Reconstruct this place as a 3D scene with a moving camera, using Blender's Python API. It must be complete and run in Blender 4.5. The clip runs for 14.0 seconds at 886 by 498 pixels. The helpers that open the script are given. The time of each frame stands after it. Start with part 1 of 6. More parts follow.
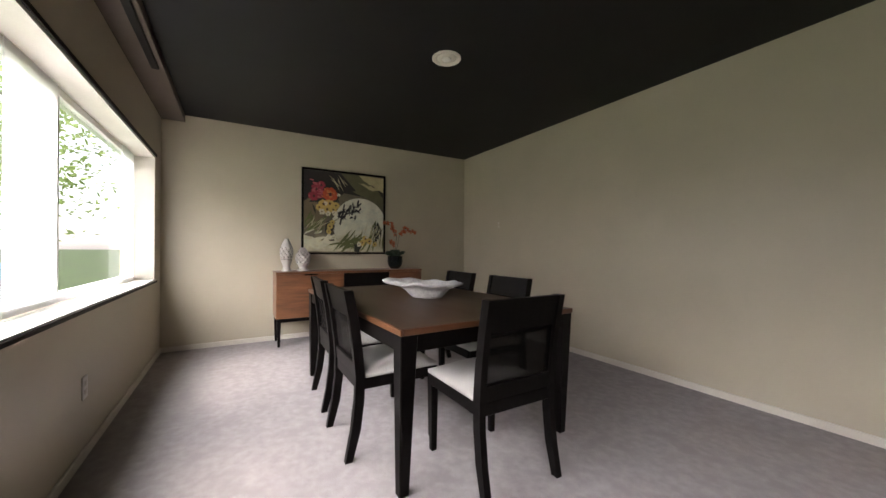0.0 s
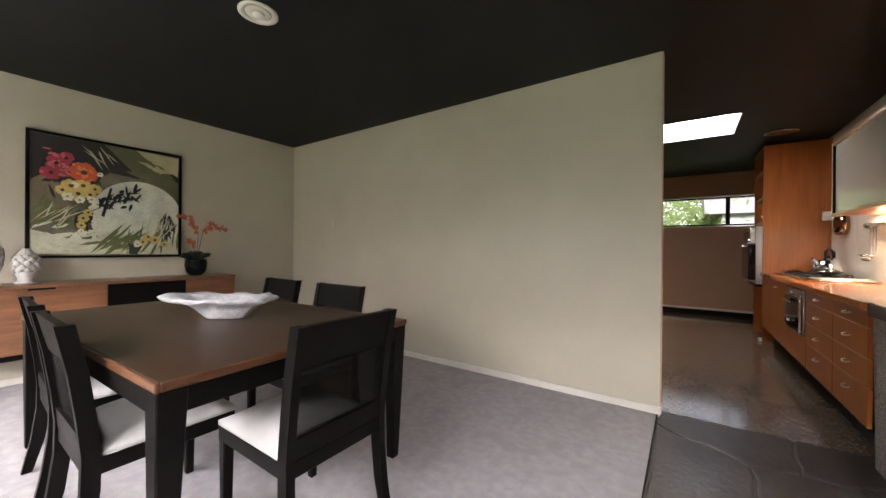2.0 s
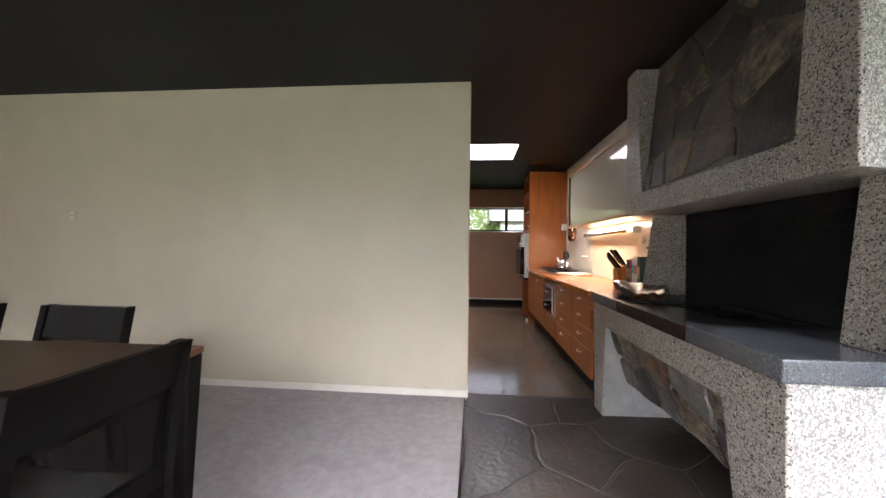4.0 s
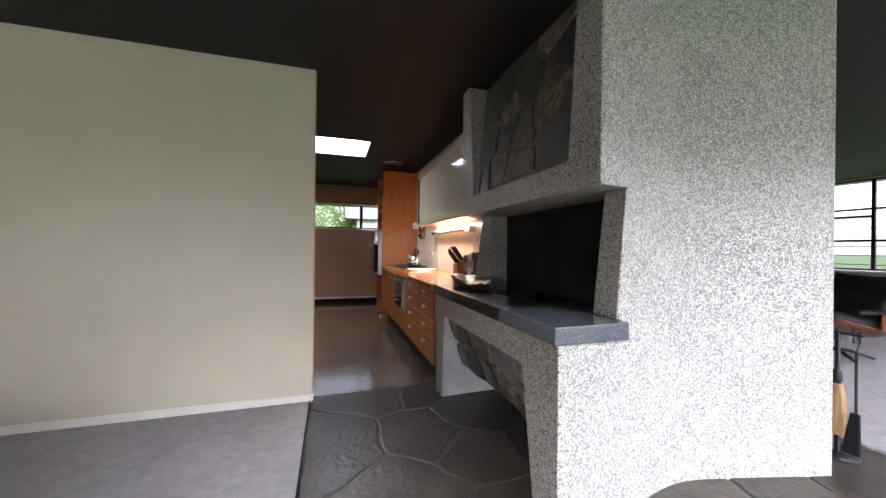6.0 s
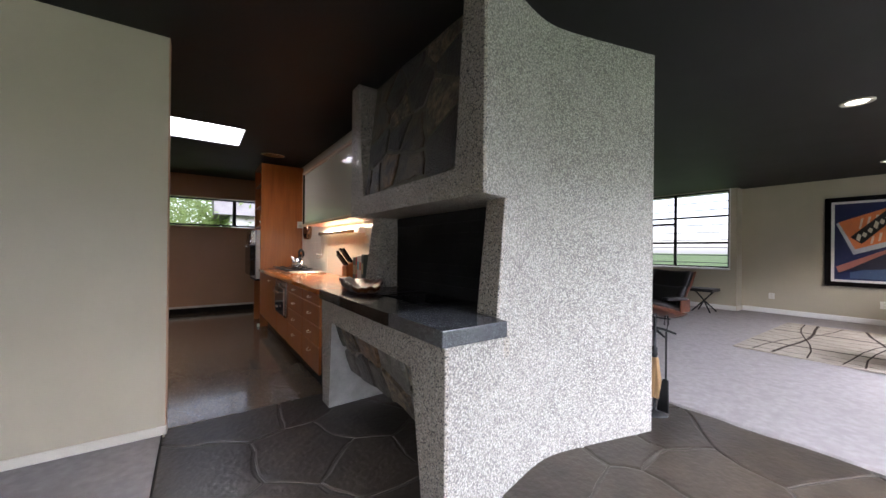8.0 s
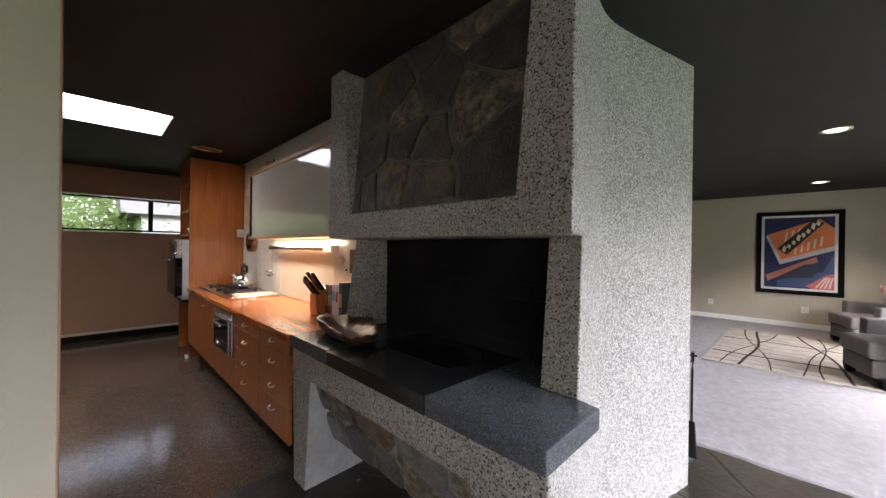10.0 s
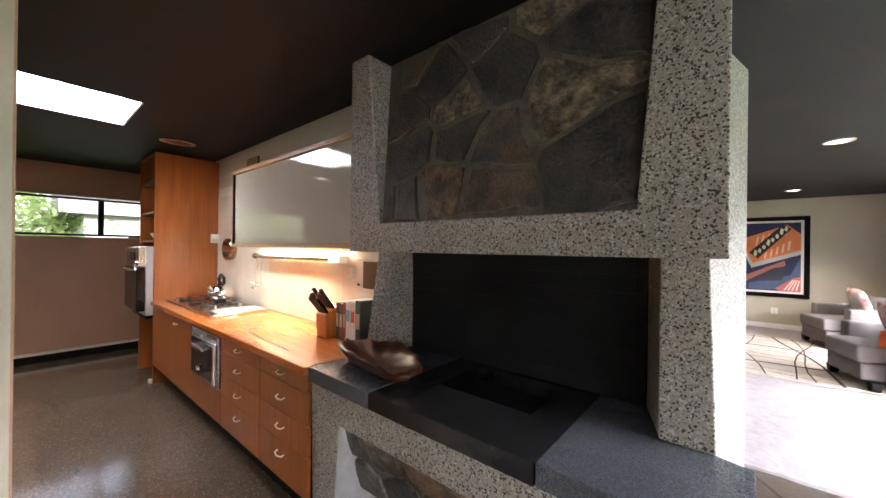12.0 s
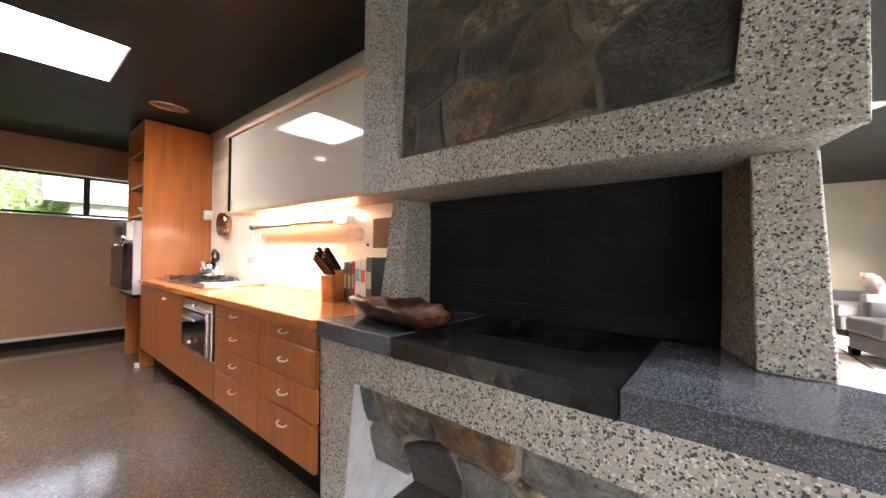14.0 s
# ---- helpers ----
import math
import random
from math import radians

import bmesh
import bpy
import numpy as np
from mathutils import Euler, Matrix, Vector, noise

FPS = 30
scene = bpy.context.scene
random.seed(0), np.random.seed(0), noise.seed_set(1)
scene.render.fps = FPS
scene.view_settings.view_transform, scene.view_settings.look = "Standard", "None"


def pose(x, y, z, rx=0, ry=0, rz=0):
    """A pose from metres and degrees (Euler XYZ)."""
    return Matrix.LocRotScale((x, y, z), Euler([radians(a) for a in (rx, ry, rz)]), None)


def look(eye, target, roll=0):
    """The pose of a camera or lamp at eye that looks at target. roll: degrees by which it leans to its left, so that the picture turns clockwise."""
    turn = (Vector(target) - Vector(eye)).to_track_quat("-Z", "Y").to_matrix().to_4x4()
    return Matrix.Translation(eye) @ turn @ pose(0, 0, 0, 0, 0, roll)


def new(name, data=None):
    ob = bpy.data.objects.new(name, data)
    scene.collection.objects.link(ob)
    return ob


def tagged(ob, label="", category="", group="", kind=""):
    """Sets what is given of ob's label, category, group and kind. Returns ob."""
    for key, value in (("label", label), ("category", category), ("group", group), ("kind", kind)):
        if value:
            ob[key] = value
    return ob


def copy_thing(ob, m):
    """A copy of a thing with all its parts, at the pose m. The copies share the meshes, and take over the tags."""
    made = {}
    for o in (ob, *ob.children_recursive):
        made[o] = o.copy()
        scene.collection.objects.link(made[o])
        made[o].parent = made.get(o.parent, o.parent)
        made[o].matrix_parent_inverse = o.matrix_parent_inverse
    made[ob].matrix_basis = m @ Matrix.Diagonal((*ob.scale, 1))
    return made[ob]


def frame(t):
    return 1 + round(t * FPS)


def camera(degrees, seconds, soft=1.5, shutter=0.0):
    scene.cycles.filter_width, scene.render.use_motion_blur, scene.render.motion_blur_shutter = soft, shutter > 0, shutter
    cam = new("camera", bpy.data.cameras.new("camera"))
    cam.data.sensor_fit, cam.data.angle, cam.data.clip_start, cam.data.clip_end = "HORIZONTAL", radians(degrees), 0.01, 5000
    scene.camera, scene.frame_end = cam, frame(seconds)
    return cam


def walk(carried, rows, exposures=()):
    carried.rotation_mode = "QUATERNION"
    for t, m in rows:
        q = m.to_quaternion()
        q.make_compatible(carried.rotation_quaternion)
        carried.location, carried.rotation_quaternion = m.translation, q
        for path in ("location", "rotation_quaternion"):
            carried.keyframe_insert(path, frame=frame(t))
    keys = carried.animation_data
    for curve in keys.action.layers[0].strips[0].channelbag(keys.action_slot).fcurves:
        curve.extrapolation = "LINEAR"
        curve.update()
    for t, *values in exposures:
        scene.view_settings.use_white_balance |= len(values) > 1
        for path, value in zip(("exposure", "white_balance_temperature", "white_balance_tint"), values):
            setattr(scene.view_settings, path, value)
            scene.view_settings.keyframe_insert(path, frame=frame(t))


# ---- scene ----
cam = camera(102.8, 14.0)
PATH = [
    (0, (0.302, -3.041, 1.063), (-1.423, -2.029, 1.066), 0.3),
    (0.5, (0.302, -2.956, 1.077), (-1.321, -1.788, 1.081), 0.5),
    (1, (0.269, -2.91, 1.092), (-1.238, -1.595, 1.093), 0.5),
    (1.5, (0.195, -2.867, 1.104), (-1.151, -1.388, 1.107), 0.5),
    (2, (0.137, -2.798, 1.105), (-0.995, -1.149, 1.103), 0.5),
    (2.5, (0.092, -2.737, 1.106), (-0.806, -0.95, 1.108), 0.5),
    (3, (0.064, -2.723, 1.118), (-0.595, -0.834, 1.121), 0.5),
    (3.5, (0.065, -2.742, 1.142), (-0.354, -0.786, 1.141), 0.5),
    (4, (0.045, -2.753, 1.149), (-0.131, -0.761, 1.148), 0.7),
    (6.5, (0.159, -2.811, 1.131), (0.911, -0.958, 1.131), 0.5),
    (7, (0.179, -2.829, 1.13), (1.07, -1.038, 1.131), 0.4),
    (7.5, (0.174, -2.825, 1.143), (1.194, -1.105, 1.143), 0.4),
    (8, (0.151, -2.771, 1.157), (1.294, -1.129, 1.16), 0.6),
    (8.2, (0.152, -2.727, 1.163), (1.33, -1.11, 1.167), 0.5),
    (10.3, (0.098, -2.011, 1.396), (1.534, -0.619, 1.398), 0.7),
    (10.5, (0.097, -1.955, 1.418), (1.553, -0.583, 1.426), 0.6),
    (11, (0.08, -1.828, 1.463), (1.58, -0.504, 1.47), 0.6),
    (11.5, (0.033, -1.722, 1.471), (1.562, -0.432, 1.473), 0.6),
    (12, (0.011, -1.611, 1.427), (1.549, -0.333, 1.429), 0.7),
    (12.5, (0.057, -1.489, 1.371), (1.6, -0.216, 1.378), 0.6),
    (13, (0.089, -1.424, 1.305), (1.635, -0.156, 1.317), 0.8),
    (13.5, (0.087, -1.386, 1.211), (1.64, -0.126, 1.231), 0.7),
    (14, (0.085, -1.371, 1.134), (1.641, -0.115, 1.158), 0.7),
]
walk(cam, [(t, look(eye, target, roll)) for t, eye, target, roll in PATH], [(t, e, k, 20) for t, e, k in ((0, 0.0, 6700), (1, 0.3, 6650), (1.5, 0.45, 6600), (2.5, 0.80, 6450), (3, 0.90, 6400), (4, 1.0, 6200), (6.5, 0.60, 5950), (7.5, 0.38, 6000), (8, 0.28, 6000), (10.5, 0.62, 6150), (11, 0.85, 6200), (12, 1.32, 6250), (13, 1.78, 6250), (14, 2.05, 6250))])

# ---- world, sun, lamps ----
world = bpy.data.worlds.new("world")
scene.world = world
world.use_nodes = True
wn = world.node_tree
sky = wn.nodes.new("ShaderNodeTexSky")
sky.sky_type, sky.sun_disc = "NISHITA", False
sky.sun_elevation, sky.sun_rotation = radians(58), radians(193)
sky.air_density, sky.dust_density = 1.0, 1.5
wn.nodes["Background"].inputs[1].default_value = 0.15
haze = wn.nodes.new("ShaderNodeHueSaturation")
haze.inputs["Saturation"].default_value, haze.inputs["Value"].default_value = 0.35, 2.6
wn.links.new(sky.outputs[0], haze.inputs["Color"])
wn.links.new(haze.outputs[0], wn.nodes["Background"].inputs[0])


def lamp(name, kind, m, energy, color, **more):
    data = bpy.data.lights.new(name, kind)
    data.energy, data.color = energy, color
    if kind == "AREA":
        data.shape = "RECTANGLE"
        data.size, data.size_y = more["size"]
    if kind == "SUN":
        data.angle = radians(more["angle"])
    if kind == "SPOT":
        data.spot_size, data.spot_blend, data.shadow_soft_size = radians(110), 0.6, 0.05
    ob = new(name, data)
    ob.matrix_world = m
    return ob


SKYC = (0.93, 0.97, 1.0)
lamp("sun", "SUN", look((0, 0, 0), (-0.12, 0.52, -0.85)), 2.8, (1.0, 0.95, 0.88), angle=24)
# the bright overcast sky over the garden, seen by all the south windows
lamp("garden_sky_light", "AREA", look((1.0, -8.2, 6.2), (1.0, -4.3, 0.2)), 7400, SKYC, size=(22, 7.6))
# tube under the wall cabinet, downlights
lamp("tube_light", "AREA", look((1.44, 1.2, 1.405), (1.50, 1.2, 0)), 19, (1.0, 0.84, 0.57), size=(1.3, 0.04))
for lx, ly, watts in ((-0.37, 3.1, 14), (4.74, -2.31, 22), (8.0, -2.3, 75)):
    lamp("downlight", "SPOT", look((lx, ly, 2.43), (lx, ly, 0)), watts, (1.0, 0.86, 0.66))

# ---- materials ----


def mat(name, color, rough=0.6, metal=0.0, vary=0.15, scale=8.0, stretch=(1, 1, 1), fine=120.0, bump=0.15, dist=0.002, spec=0.5, coat=0.0, tint=None, each=0.0, marks=None):
    """Base colour broken up at a large and a fine scale, with relief. each: how far alike pieces differ. marks: a second colour in stains."""
    m = bpy.data.materials.new(name)
    m.use_nodes = True
    nt = m.node_tree
    b = nt.nodes["Principled BSDF"]
    N, K = nt.nodes.new, nt.links.new
    tc, mp = N("ShaderNodeTexCoord"), N("ShaderNodeMapping")
    mp.inputs["Scale"].default_value = stretch
    K(tc.outputs["Object"], mp.inputs["Vector"])
    vec = mp.outputs[0]
    if each:
        oi, ad = N("ShaderNodeObjectInfo"), N("ShaderNodeVectorMath")
        ad.operation = "MULTIPLY_ADD"
        K(oi.outputs["Random"], ad.inputs[0])
        ad.inputs[1].default_value = (7.3, 5.1, 9.7)
        K(mp.outputs[0], ad.inputs[2])
        vec = ad.outputs[0]
    n1, n2 = N("ShaderNodeTexNoise"), N("ShaderNodeTexNoise")
    n1.inputs["Scale"].default_value, n1.inputs["Detail"].default_value = scale, 5
    n2.inputs["Scale"].default_value, n2.inputs["Detail"].default_value = fine, 3
    for n in (n1, n2):
        K(vec, n.inputs["Vector"])
    r = N("ShaderNodeValToRGB")
    dark = [c * (1 - vary) for c in color]
    lite = [min(1, c * (1 + vary)) for c in (tint or color)]
    r.color_ramp.elements[0].position, r.color_ramp.elements[1].position = 0.32, 0.68
    r.color_ramp.elements[0].color, r.color_ramp.elements[1].color = (*dark, 1), (*lite, 1)
    K(n1.outputs[0], r.inputs[0])
    out = r.outputs[0]
    mx = N("ShaderNodeMix")
    mx.data_type, mx.blend_type = "RGBA", "MULTIPLY"
    mx.inputs[0].default_value = min(1, vary * 2.5)
    r2 = N("ShaderNodeValToRGB")
    r2.color_ramp.elements[0].position, r2.color_ramp.elements[1].position = 0.3, 0.6
    r2.color_ramp.elements[0].color = (0.6, 0.6, 0.6, 1)
    K(n2.outputs[0], r2.inputs[0])
    K(out, mx.inputs[6])
    K(r2.outputs[0], mx.inputs[7])
    out = mx.outputs[2]
    if marks:
        n3, r3, m3 = N("ShaderNodeTexNoise"), N("ShaderNodeValToRGB"), N("ShaderNodeMix")
        n3.inputs["Scale"].default_value, n3.inputs["Detail"].default_value = scale * 0.37, 6
        K(vec, n3.inputs["Vector"])
        r3.color_ramp.elements[0].position, r3.color_ramp.elements[1].position = 0.52, 0.66
        K(n3.outputs[0], r3.inputs[0])
        m3.data_type = "RGBA"
        K(r3.outputs[0], m3.inputs[0])
        K(out, m3.inputs[6])
        m3.inputs[7].default_value = (*marks, 1)
        out = m3.outputs[2]
    if each:
        hs, mr = N("ShaderNodeHueSaturation"), N("ShaderNodeMapRange")
        mr.inputs[3].default_value, mr.inputs[4].default_value = 1 - each, 1 + each
        K(oi.outputs["Random"], mr.inputs[0])
        K(mr.outputs[0], hs.inputs["Value"])
        K(out, hs.inputs["Color"])
        out = hs.outputs[0]
    K(out, b.inputs["Base Color"])
    rr = N("ShaderNodeMapRange")
    rr.inputs[3].default_value, rr.inputs[4].default_value = max(0.02, rough - 0.03), min(1, rough + 0.05)
    K(n1.outputs[0], rr.inputs[0])
    K(rr.outputs[0], b.inputs["Roughness"])
    b.inputs["Metallic"].default_value = metal
    b.inputs["Specular IOR Level"].default_value = spec
    b.inputs["Coat Weight"].default_value = coat
    b.inputs["Coat Roughness"].default_value = 0.08
    if bump:
        bp = N("ShaderNodeBump")
        bp.inputs["Strength"].default_value, bp.inputs["Distance"].default_value = bump, dist
        K(n2.outputs[0], bp.inputs["Height"])
        K(bp.outputs[0], b.inputs["Normal"])
    return m


def pebble(name, matrix, chips, size, cover, rough, bump, dist):
    """Stone chips in a cement matrix. chips: (position, colour) steps of a ramp."""
    m = bpy.data.materials.new(name)
    m.use_nodes = True
    nt = m.node_tree
    b = nt.nodes["Principled BSDF"]
    N, K = nt.nodes.new, nt.links.new
    tc, v, nz = N("ShaderNodeTexCoord"), N("ShaderNodeTexVoronoi"), N("ShaderNodeTexNoise")
    warp = N("ShaderNodeMix")
    warp.data_type, warp.blend_type = "RGBA", "LINEAR_LIGHT"
    warp.inputs[0].default_value = 0.006
    nz.inputs["Scale"].default_value, nz.inputs["Detail"].default_value = 70, 2
    K(tc.outputs["Object"], nz.inputs["Vector"])
    K(tc.outputs["Object"], warp.inputs[6])
    K(nz.outputs["Color"], warp.inputs[7])
    v.inputs["Scale"].default_value = 1 / size
    v.inputs["Randomness"].default_value = 1.0
    K(warp.outputs[2], v.inputs["Vector"])
    sep, ramp = N("ShaderNodeSeparateColor"), N("ShaderNodeValToRGB")
    K(v.outputs["Color"], sep.inputs[0])
    ramp.color_ramp.interpolation = "CONSTANT"
    el = ramp.color_ramp.elements
    el[0].position, el[0].color = chips[0][0], (*chips[0][1], 1)
    el[1].position, el[1].color = chips[1][0], (*chips[1][1], 1)
    for p, c in chips[2:]:
        e = el.new(p)
        e.color = (*c, 1)
    K(sep.outputs[0], ramp.inputs[0])
    # each cell's own size of chip
    thr, mask = N("ShaderNodeMapRange"), N("ShaderNodeMath")
    thr.inputs[3].default_value, thr.inputs[4].default_value = cover * 0.45, cover * 1.25
    K(sep.outputs[1], thr.inputs[0])
    mask.operation = "SUBTRACT"
    K(thr.outputs[0], mask.inputs[0])
    K(v.outputs["Distance"], mask.inputs[1])
    soft = N("ShaderNodeMapRange")
    soft.inputs[1].default_value, soft.inputs[2].default_value = -0.02, 0.06
    K(mask.outputs[0], soft.inputs[0])
    big, br = N("ShaderNodeTexNoise"), N("ShaderNodeValToRGB")
    big.inputs["Scale"].default_value, big.inputs["Detail"].default_value = 3, 6
    K(tc.outputs["Object"], big.inputs["Vector"])
    br.color_ramp.elements[0].position, br.color_ramp.elements[1].position = 0.3, 0.7
    br.color_ramp.elements[0].color = (*[c * 0.82 for c in matrix], 1)
    br.color_ramp.elements[1].color = (*[min(1, c * 1.12) for c in matrix], 1)
    K(big.outputs[0], br.inputs[0])
    mx = N("ShaderNodeMix")
    mx.data_type = "RGBA"
    K(soft.outputs[0], mx.inputs[0])
    K(br.outputs[0], mx.inputs[6])
    K(ramp.outputs[0], mx.inputs[7])
    K(mx.outputs[2], b.inputs["Base Color"])
    b.inputs["Roughness"].default_value = rough
    bp = N("ShaderNodeBump")
    bp.inputs["Strength"].default_value, bp.inputs["Distance"].default_value = bump, dist
    K(mask.outputs[0], bp.inputs["Height"])
    K(bp.outputs[0], b.inputs["Normal"])
    return m


def plain(name, color, rough=0.5, metal=0.0, emit=0.0, trans=0.0, ior=1.45):
    m = bpy.data.materials.new(name)
    m.use_nodes = True
    b = m.node_tree.nodes["Principled BSDF"]
    b.inputs["Base Color"].default_value = (*color, 1)
    b.inputs["Roughness"].default_value, b.inputs["Metallic"].default_value = rough, metal
    b.inputs["Transmission Weight"].default_value, b.inputs["IOR"].default_value = trans, ior
    if emit:
        b.inputs["Emission Color"].default_value = (*color, 1)
        b.inputs["Emission Strength"].default_value = emit
    return m


M_WALL = mat("wall_paint", (0.465, 0.413, 0.305), 0.36, vary=0.03, scale=2.5, fine=260, bump=0.10, dist=0.001, spec=0.4)
M_KWALL = mat("kitchen_wall_paint", (0.41, 0.238, 0.138), 0.5, vary=0.03, scale=2.5, fine=260, bump=0.1, dist=0.001)
M_CEIL = mat("dark_ceiling_paint", (0.0090, 0.0083, 0.0083), 0.6, vary=0.08, scale=3, fine=300, bump=0.12, dist=0.001, spec=0.35)
# wall colour darkened to brown: the soffit's shade is in the colour
M_SOFFIT = mat("shaded_soffit_brown", (0.105, 0.080, 0.062), 0.6, vary=0.06, scale=4, fine=200, bump=0.1, dist=0.001)
# table edge, lighter and more orange than the top
M_EDGE = mat("orange_walnut_edge", (0.115, 0.046, 0.019), 0.35, vary=0.2, scale=4, stretch=(3, 3, 9), fine=40, bump=0.03)
M_TRIM = mat("trim_paint", (0.62, 0.58, 0.50), 0.45, vary=0.04, scale=5, bump=0.05)
M_WHITE = mat("white_paint", (0.80, 0.79, 0.76), 0.4, vary=0.03, scale=5, bump=0.05)
M_CARPET = mat("pale_carpet", (0.375, 0.345, 0.335), 0.95, vary=0.10, scale=19, fine=240, bump=1.0, dist=0.008, spec=0.1, marks=(0.325, 0.297, 0.288))
M_GROUT = mat("grout", (0.084, 0.076, 0.066), 0.75, vary=0.2, scale=9, fine=200, bump=0.3)
M_FLAG = mat("slate_flagstone", (0.038, 0.030, 0.023), 0.33, vary=0.22, scale=5, fine=32, bump=0.55, dist=0.006, each=0.28, tint=(0.054, 0.042, 0.031), spec=0.42)
M_TERR = pebble("terrazzo_floor", (0.130, 0.094, 0.062), ((0, (0.066, 0.047, 0.032)), (0.3, (0.165, 0.120, 0.080)), (0.6, (0.115, 0.080, 0.052)), (0.86, (0.25, 0.195, 0.135))), 0.0085, 0.55, 0.13, 0.006, 0.0003)
M_CHIP = pebble("chip_concrete", (0.325, 0.292, 0.245), ((0, (0.022, 0.022, 0.023)), (0.30, (0.18, 0.165, 0.145)), (0.46, (0.48, 0.45, 0.395)), (0.70, (0.29, 0.25, 0.20))), 0.0062, 0.60, 0.5, 0.2, 0.0012)
M_CHIPSOOT = pebble("smoke_stained_concrete", (0.19, 0.145, 0.10), ((0, (0.02, 0.02, 0.02)), (0.3, (0.10, 0.085, 0.065)), (0.45, (0.31, 0.26, 0.20)), (0.8, (0.18, 0.13, 0.09))), 0.0064, 0.60, 0.6, 0.2, 0.0015)
M_DASH = pebble("pebble_dash", (0.215, 0.205, 0.185), ((0, (0.44, 0.418, 0.37)), (0.36, (0.35, 0.325, 0.28)), (0.62, (0.50, 0.48, 0.44)), (0.86, (0.15, 0.145, 0.14))), 0.0070, 0.64, 0.8, 0.6, 0.0025)
M_GRAN = pebble("grey_granite", (0.056, 0.059, 0.064), ((0, (0.098, 0.103, 0.113)), (0.45, (0.036, 0.037, 0.041)), (0.82, (0.145, 0.152, 0.165))), 0.0026, 0.6, 0.18, 0.02, 0.0003)
M_BLACKSLAB = mat("black_stone", (0.013, 0.0125, 0.0125), 0.19, vary=0.25, scale=10, fine=150, bump=0.08, spec=0.4, marks=(0.020, 0.0185, 0.0175))
# soot of the firebox; also paints the shade in the void below
M_SOOT_SHADE = mat("sooty_brick_and_void_shade", (0.0155, 0.0148, 0.0148), 0.85, vary=0.3, scale=3, fine=80, bump=0.15, dist=0.002, spec=0.12)
M_FIELD = mat("field_stone", (0.072, 0.054, 0.036), 0.42, vary=0.6, scale=9, fine=85, bump=0.9, dist=0.010, each=0.25, tint=(0.10, 0.070, 0.042), marks=(0.036, 0.037, 0.035))
M_FIELD_SLATE = mat("slate_field_stone", (0.036, 0.036, 0.035), 0.4, vary=0.45, scale=11, fine=80, bump=0.9, dist=0.010, each=0.25, tint=(0.050, 0.042, 0.034), marks=(0.058, 0.052, 0.044))
M_FIELD_TAN = mat("tan_field_stone", (0.115, 0.090, 0.060), 0.42, vary=0.7, scale=22, fine=60, bump=1.0, dist=0.016, each=0.2, tint=(0.19, 0.145, 0.09), marks=(0.05, 0.04, 0.028))
M_FIELD_RUST = mat("rust_field_stone", (0.125, 0.065, 0.026), 0.45, vary=0.6, scale=16, fine=60, bump=0.9, dist=0.012, tint=(0.17, 0.10, 0.05), marks=(0.045, 0.034, 0.025))
M_RUBBLE_GREY = mat("grey_rubble_stone", (0.19, 0.175, 0.15), 0.6, vary=0.5, scale=11, fine=70, bump=0.9, dist=0.012, each=0.3, tint=(0.14, 0.13, 0.115), marks=(0.075, 0.075, 0.07))
# pale tone for the leg's inner side, with window light in the colour
M_REVEAL = mat("window_lit_leg_side", (0.50, 0.49, 0.465), 0.7, vary=0.12, scale=12, fine=110, bump=0.4, dist=0.003, marks=(0.40, 0.385, 0.355))
M_MORTAR = mat("mortar", (0.118, 0.104, 0.074), 0.6, vary=0.35, scale=14, fine=120, bump=0.6, dist=0.005)
M_PALEMORTAR = mat("pale_mortar", (0.30, 0.275, 0.235), 0.85, vary=0.2, scale=14, fine=120, bump=0.6, dist=0.005)
M_TEAK = mat("orange_fir_plywood", (0.315, 0.088, 0.0145), 0.33, vary=0.07, scale=3.2, stretch=(7, 7, 0.5), fine=26, bump=0.04, tint=(0.37, 0.113, 0.020), each=0.07, coat=0.15)
M_TOP = mat("varnished_wood_counter", (0.375, 0.112, 0.021), 0.18, vary=0.15, scale=3, stretch=(8, 0.5, 8), fine=30, bump=0.02, tint=(0.43, 0.14, 0.029), coat=0.2)
M_WALNUT = mat("walnut", (0.145, 0.058, 0.026), 0.35, vary=0.2, scale=3, stretch=(8, 0.6, 8), fine=30, bump=0.04, tint=(0.19, 0.080, 0.035), coat=0.1)
M_TABLE = mat("dark_walnut_table_top", (0.036, 0.0180, 0.0092), 0.33, vary=0.03, scale=2, stretch=(0.6, 4, 4), fine=5, bump=0.0, tint=(0.042, 0.021, 0.011), spec=0.34)
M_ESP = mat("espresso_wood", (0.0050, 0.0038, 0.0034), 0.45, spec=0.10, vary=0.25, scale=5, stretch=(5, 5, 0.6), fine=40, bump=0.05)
M_BLACKLEATHER = mat("black_leather", (0.014, 0.013, 0.013), 0.42, vary=0.2, scale=12, fine=220, bump=0.3, dist=0.002)
M_SEAT = mat("ivory_fabric", (0.47, 0.45, 0.41), 0.9, vary=0.06, scale=9, fine=500, bump=0.4, dist=0.001, spec=0.2)
M_SHELL = mat("white_stone_shell", (0.45, 0.43, 0.41), 0.6, vary=0.2, scale=14, fine=70, bump=0.7, dist=0.005, marks=(0.30, 0.285, 0.27))
M_CERAM = mat("cream_ceramic", (0.44, 0.41, 0.36), 0.35, vary=0.08, scale=14, fine=90, bump=0.1)
M_STEEL = mat("brushed_steel", (0.55, 0.54, 0.52), 0.2, metal=1.0, vary=0.06, scale=6, stretch=(1, 1, 14), fine=80, bump=0.03)
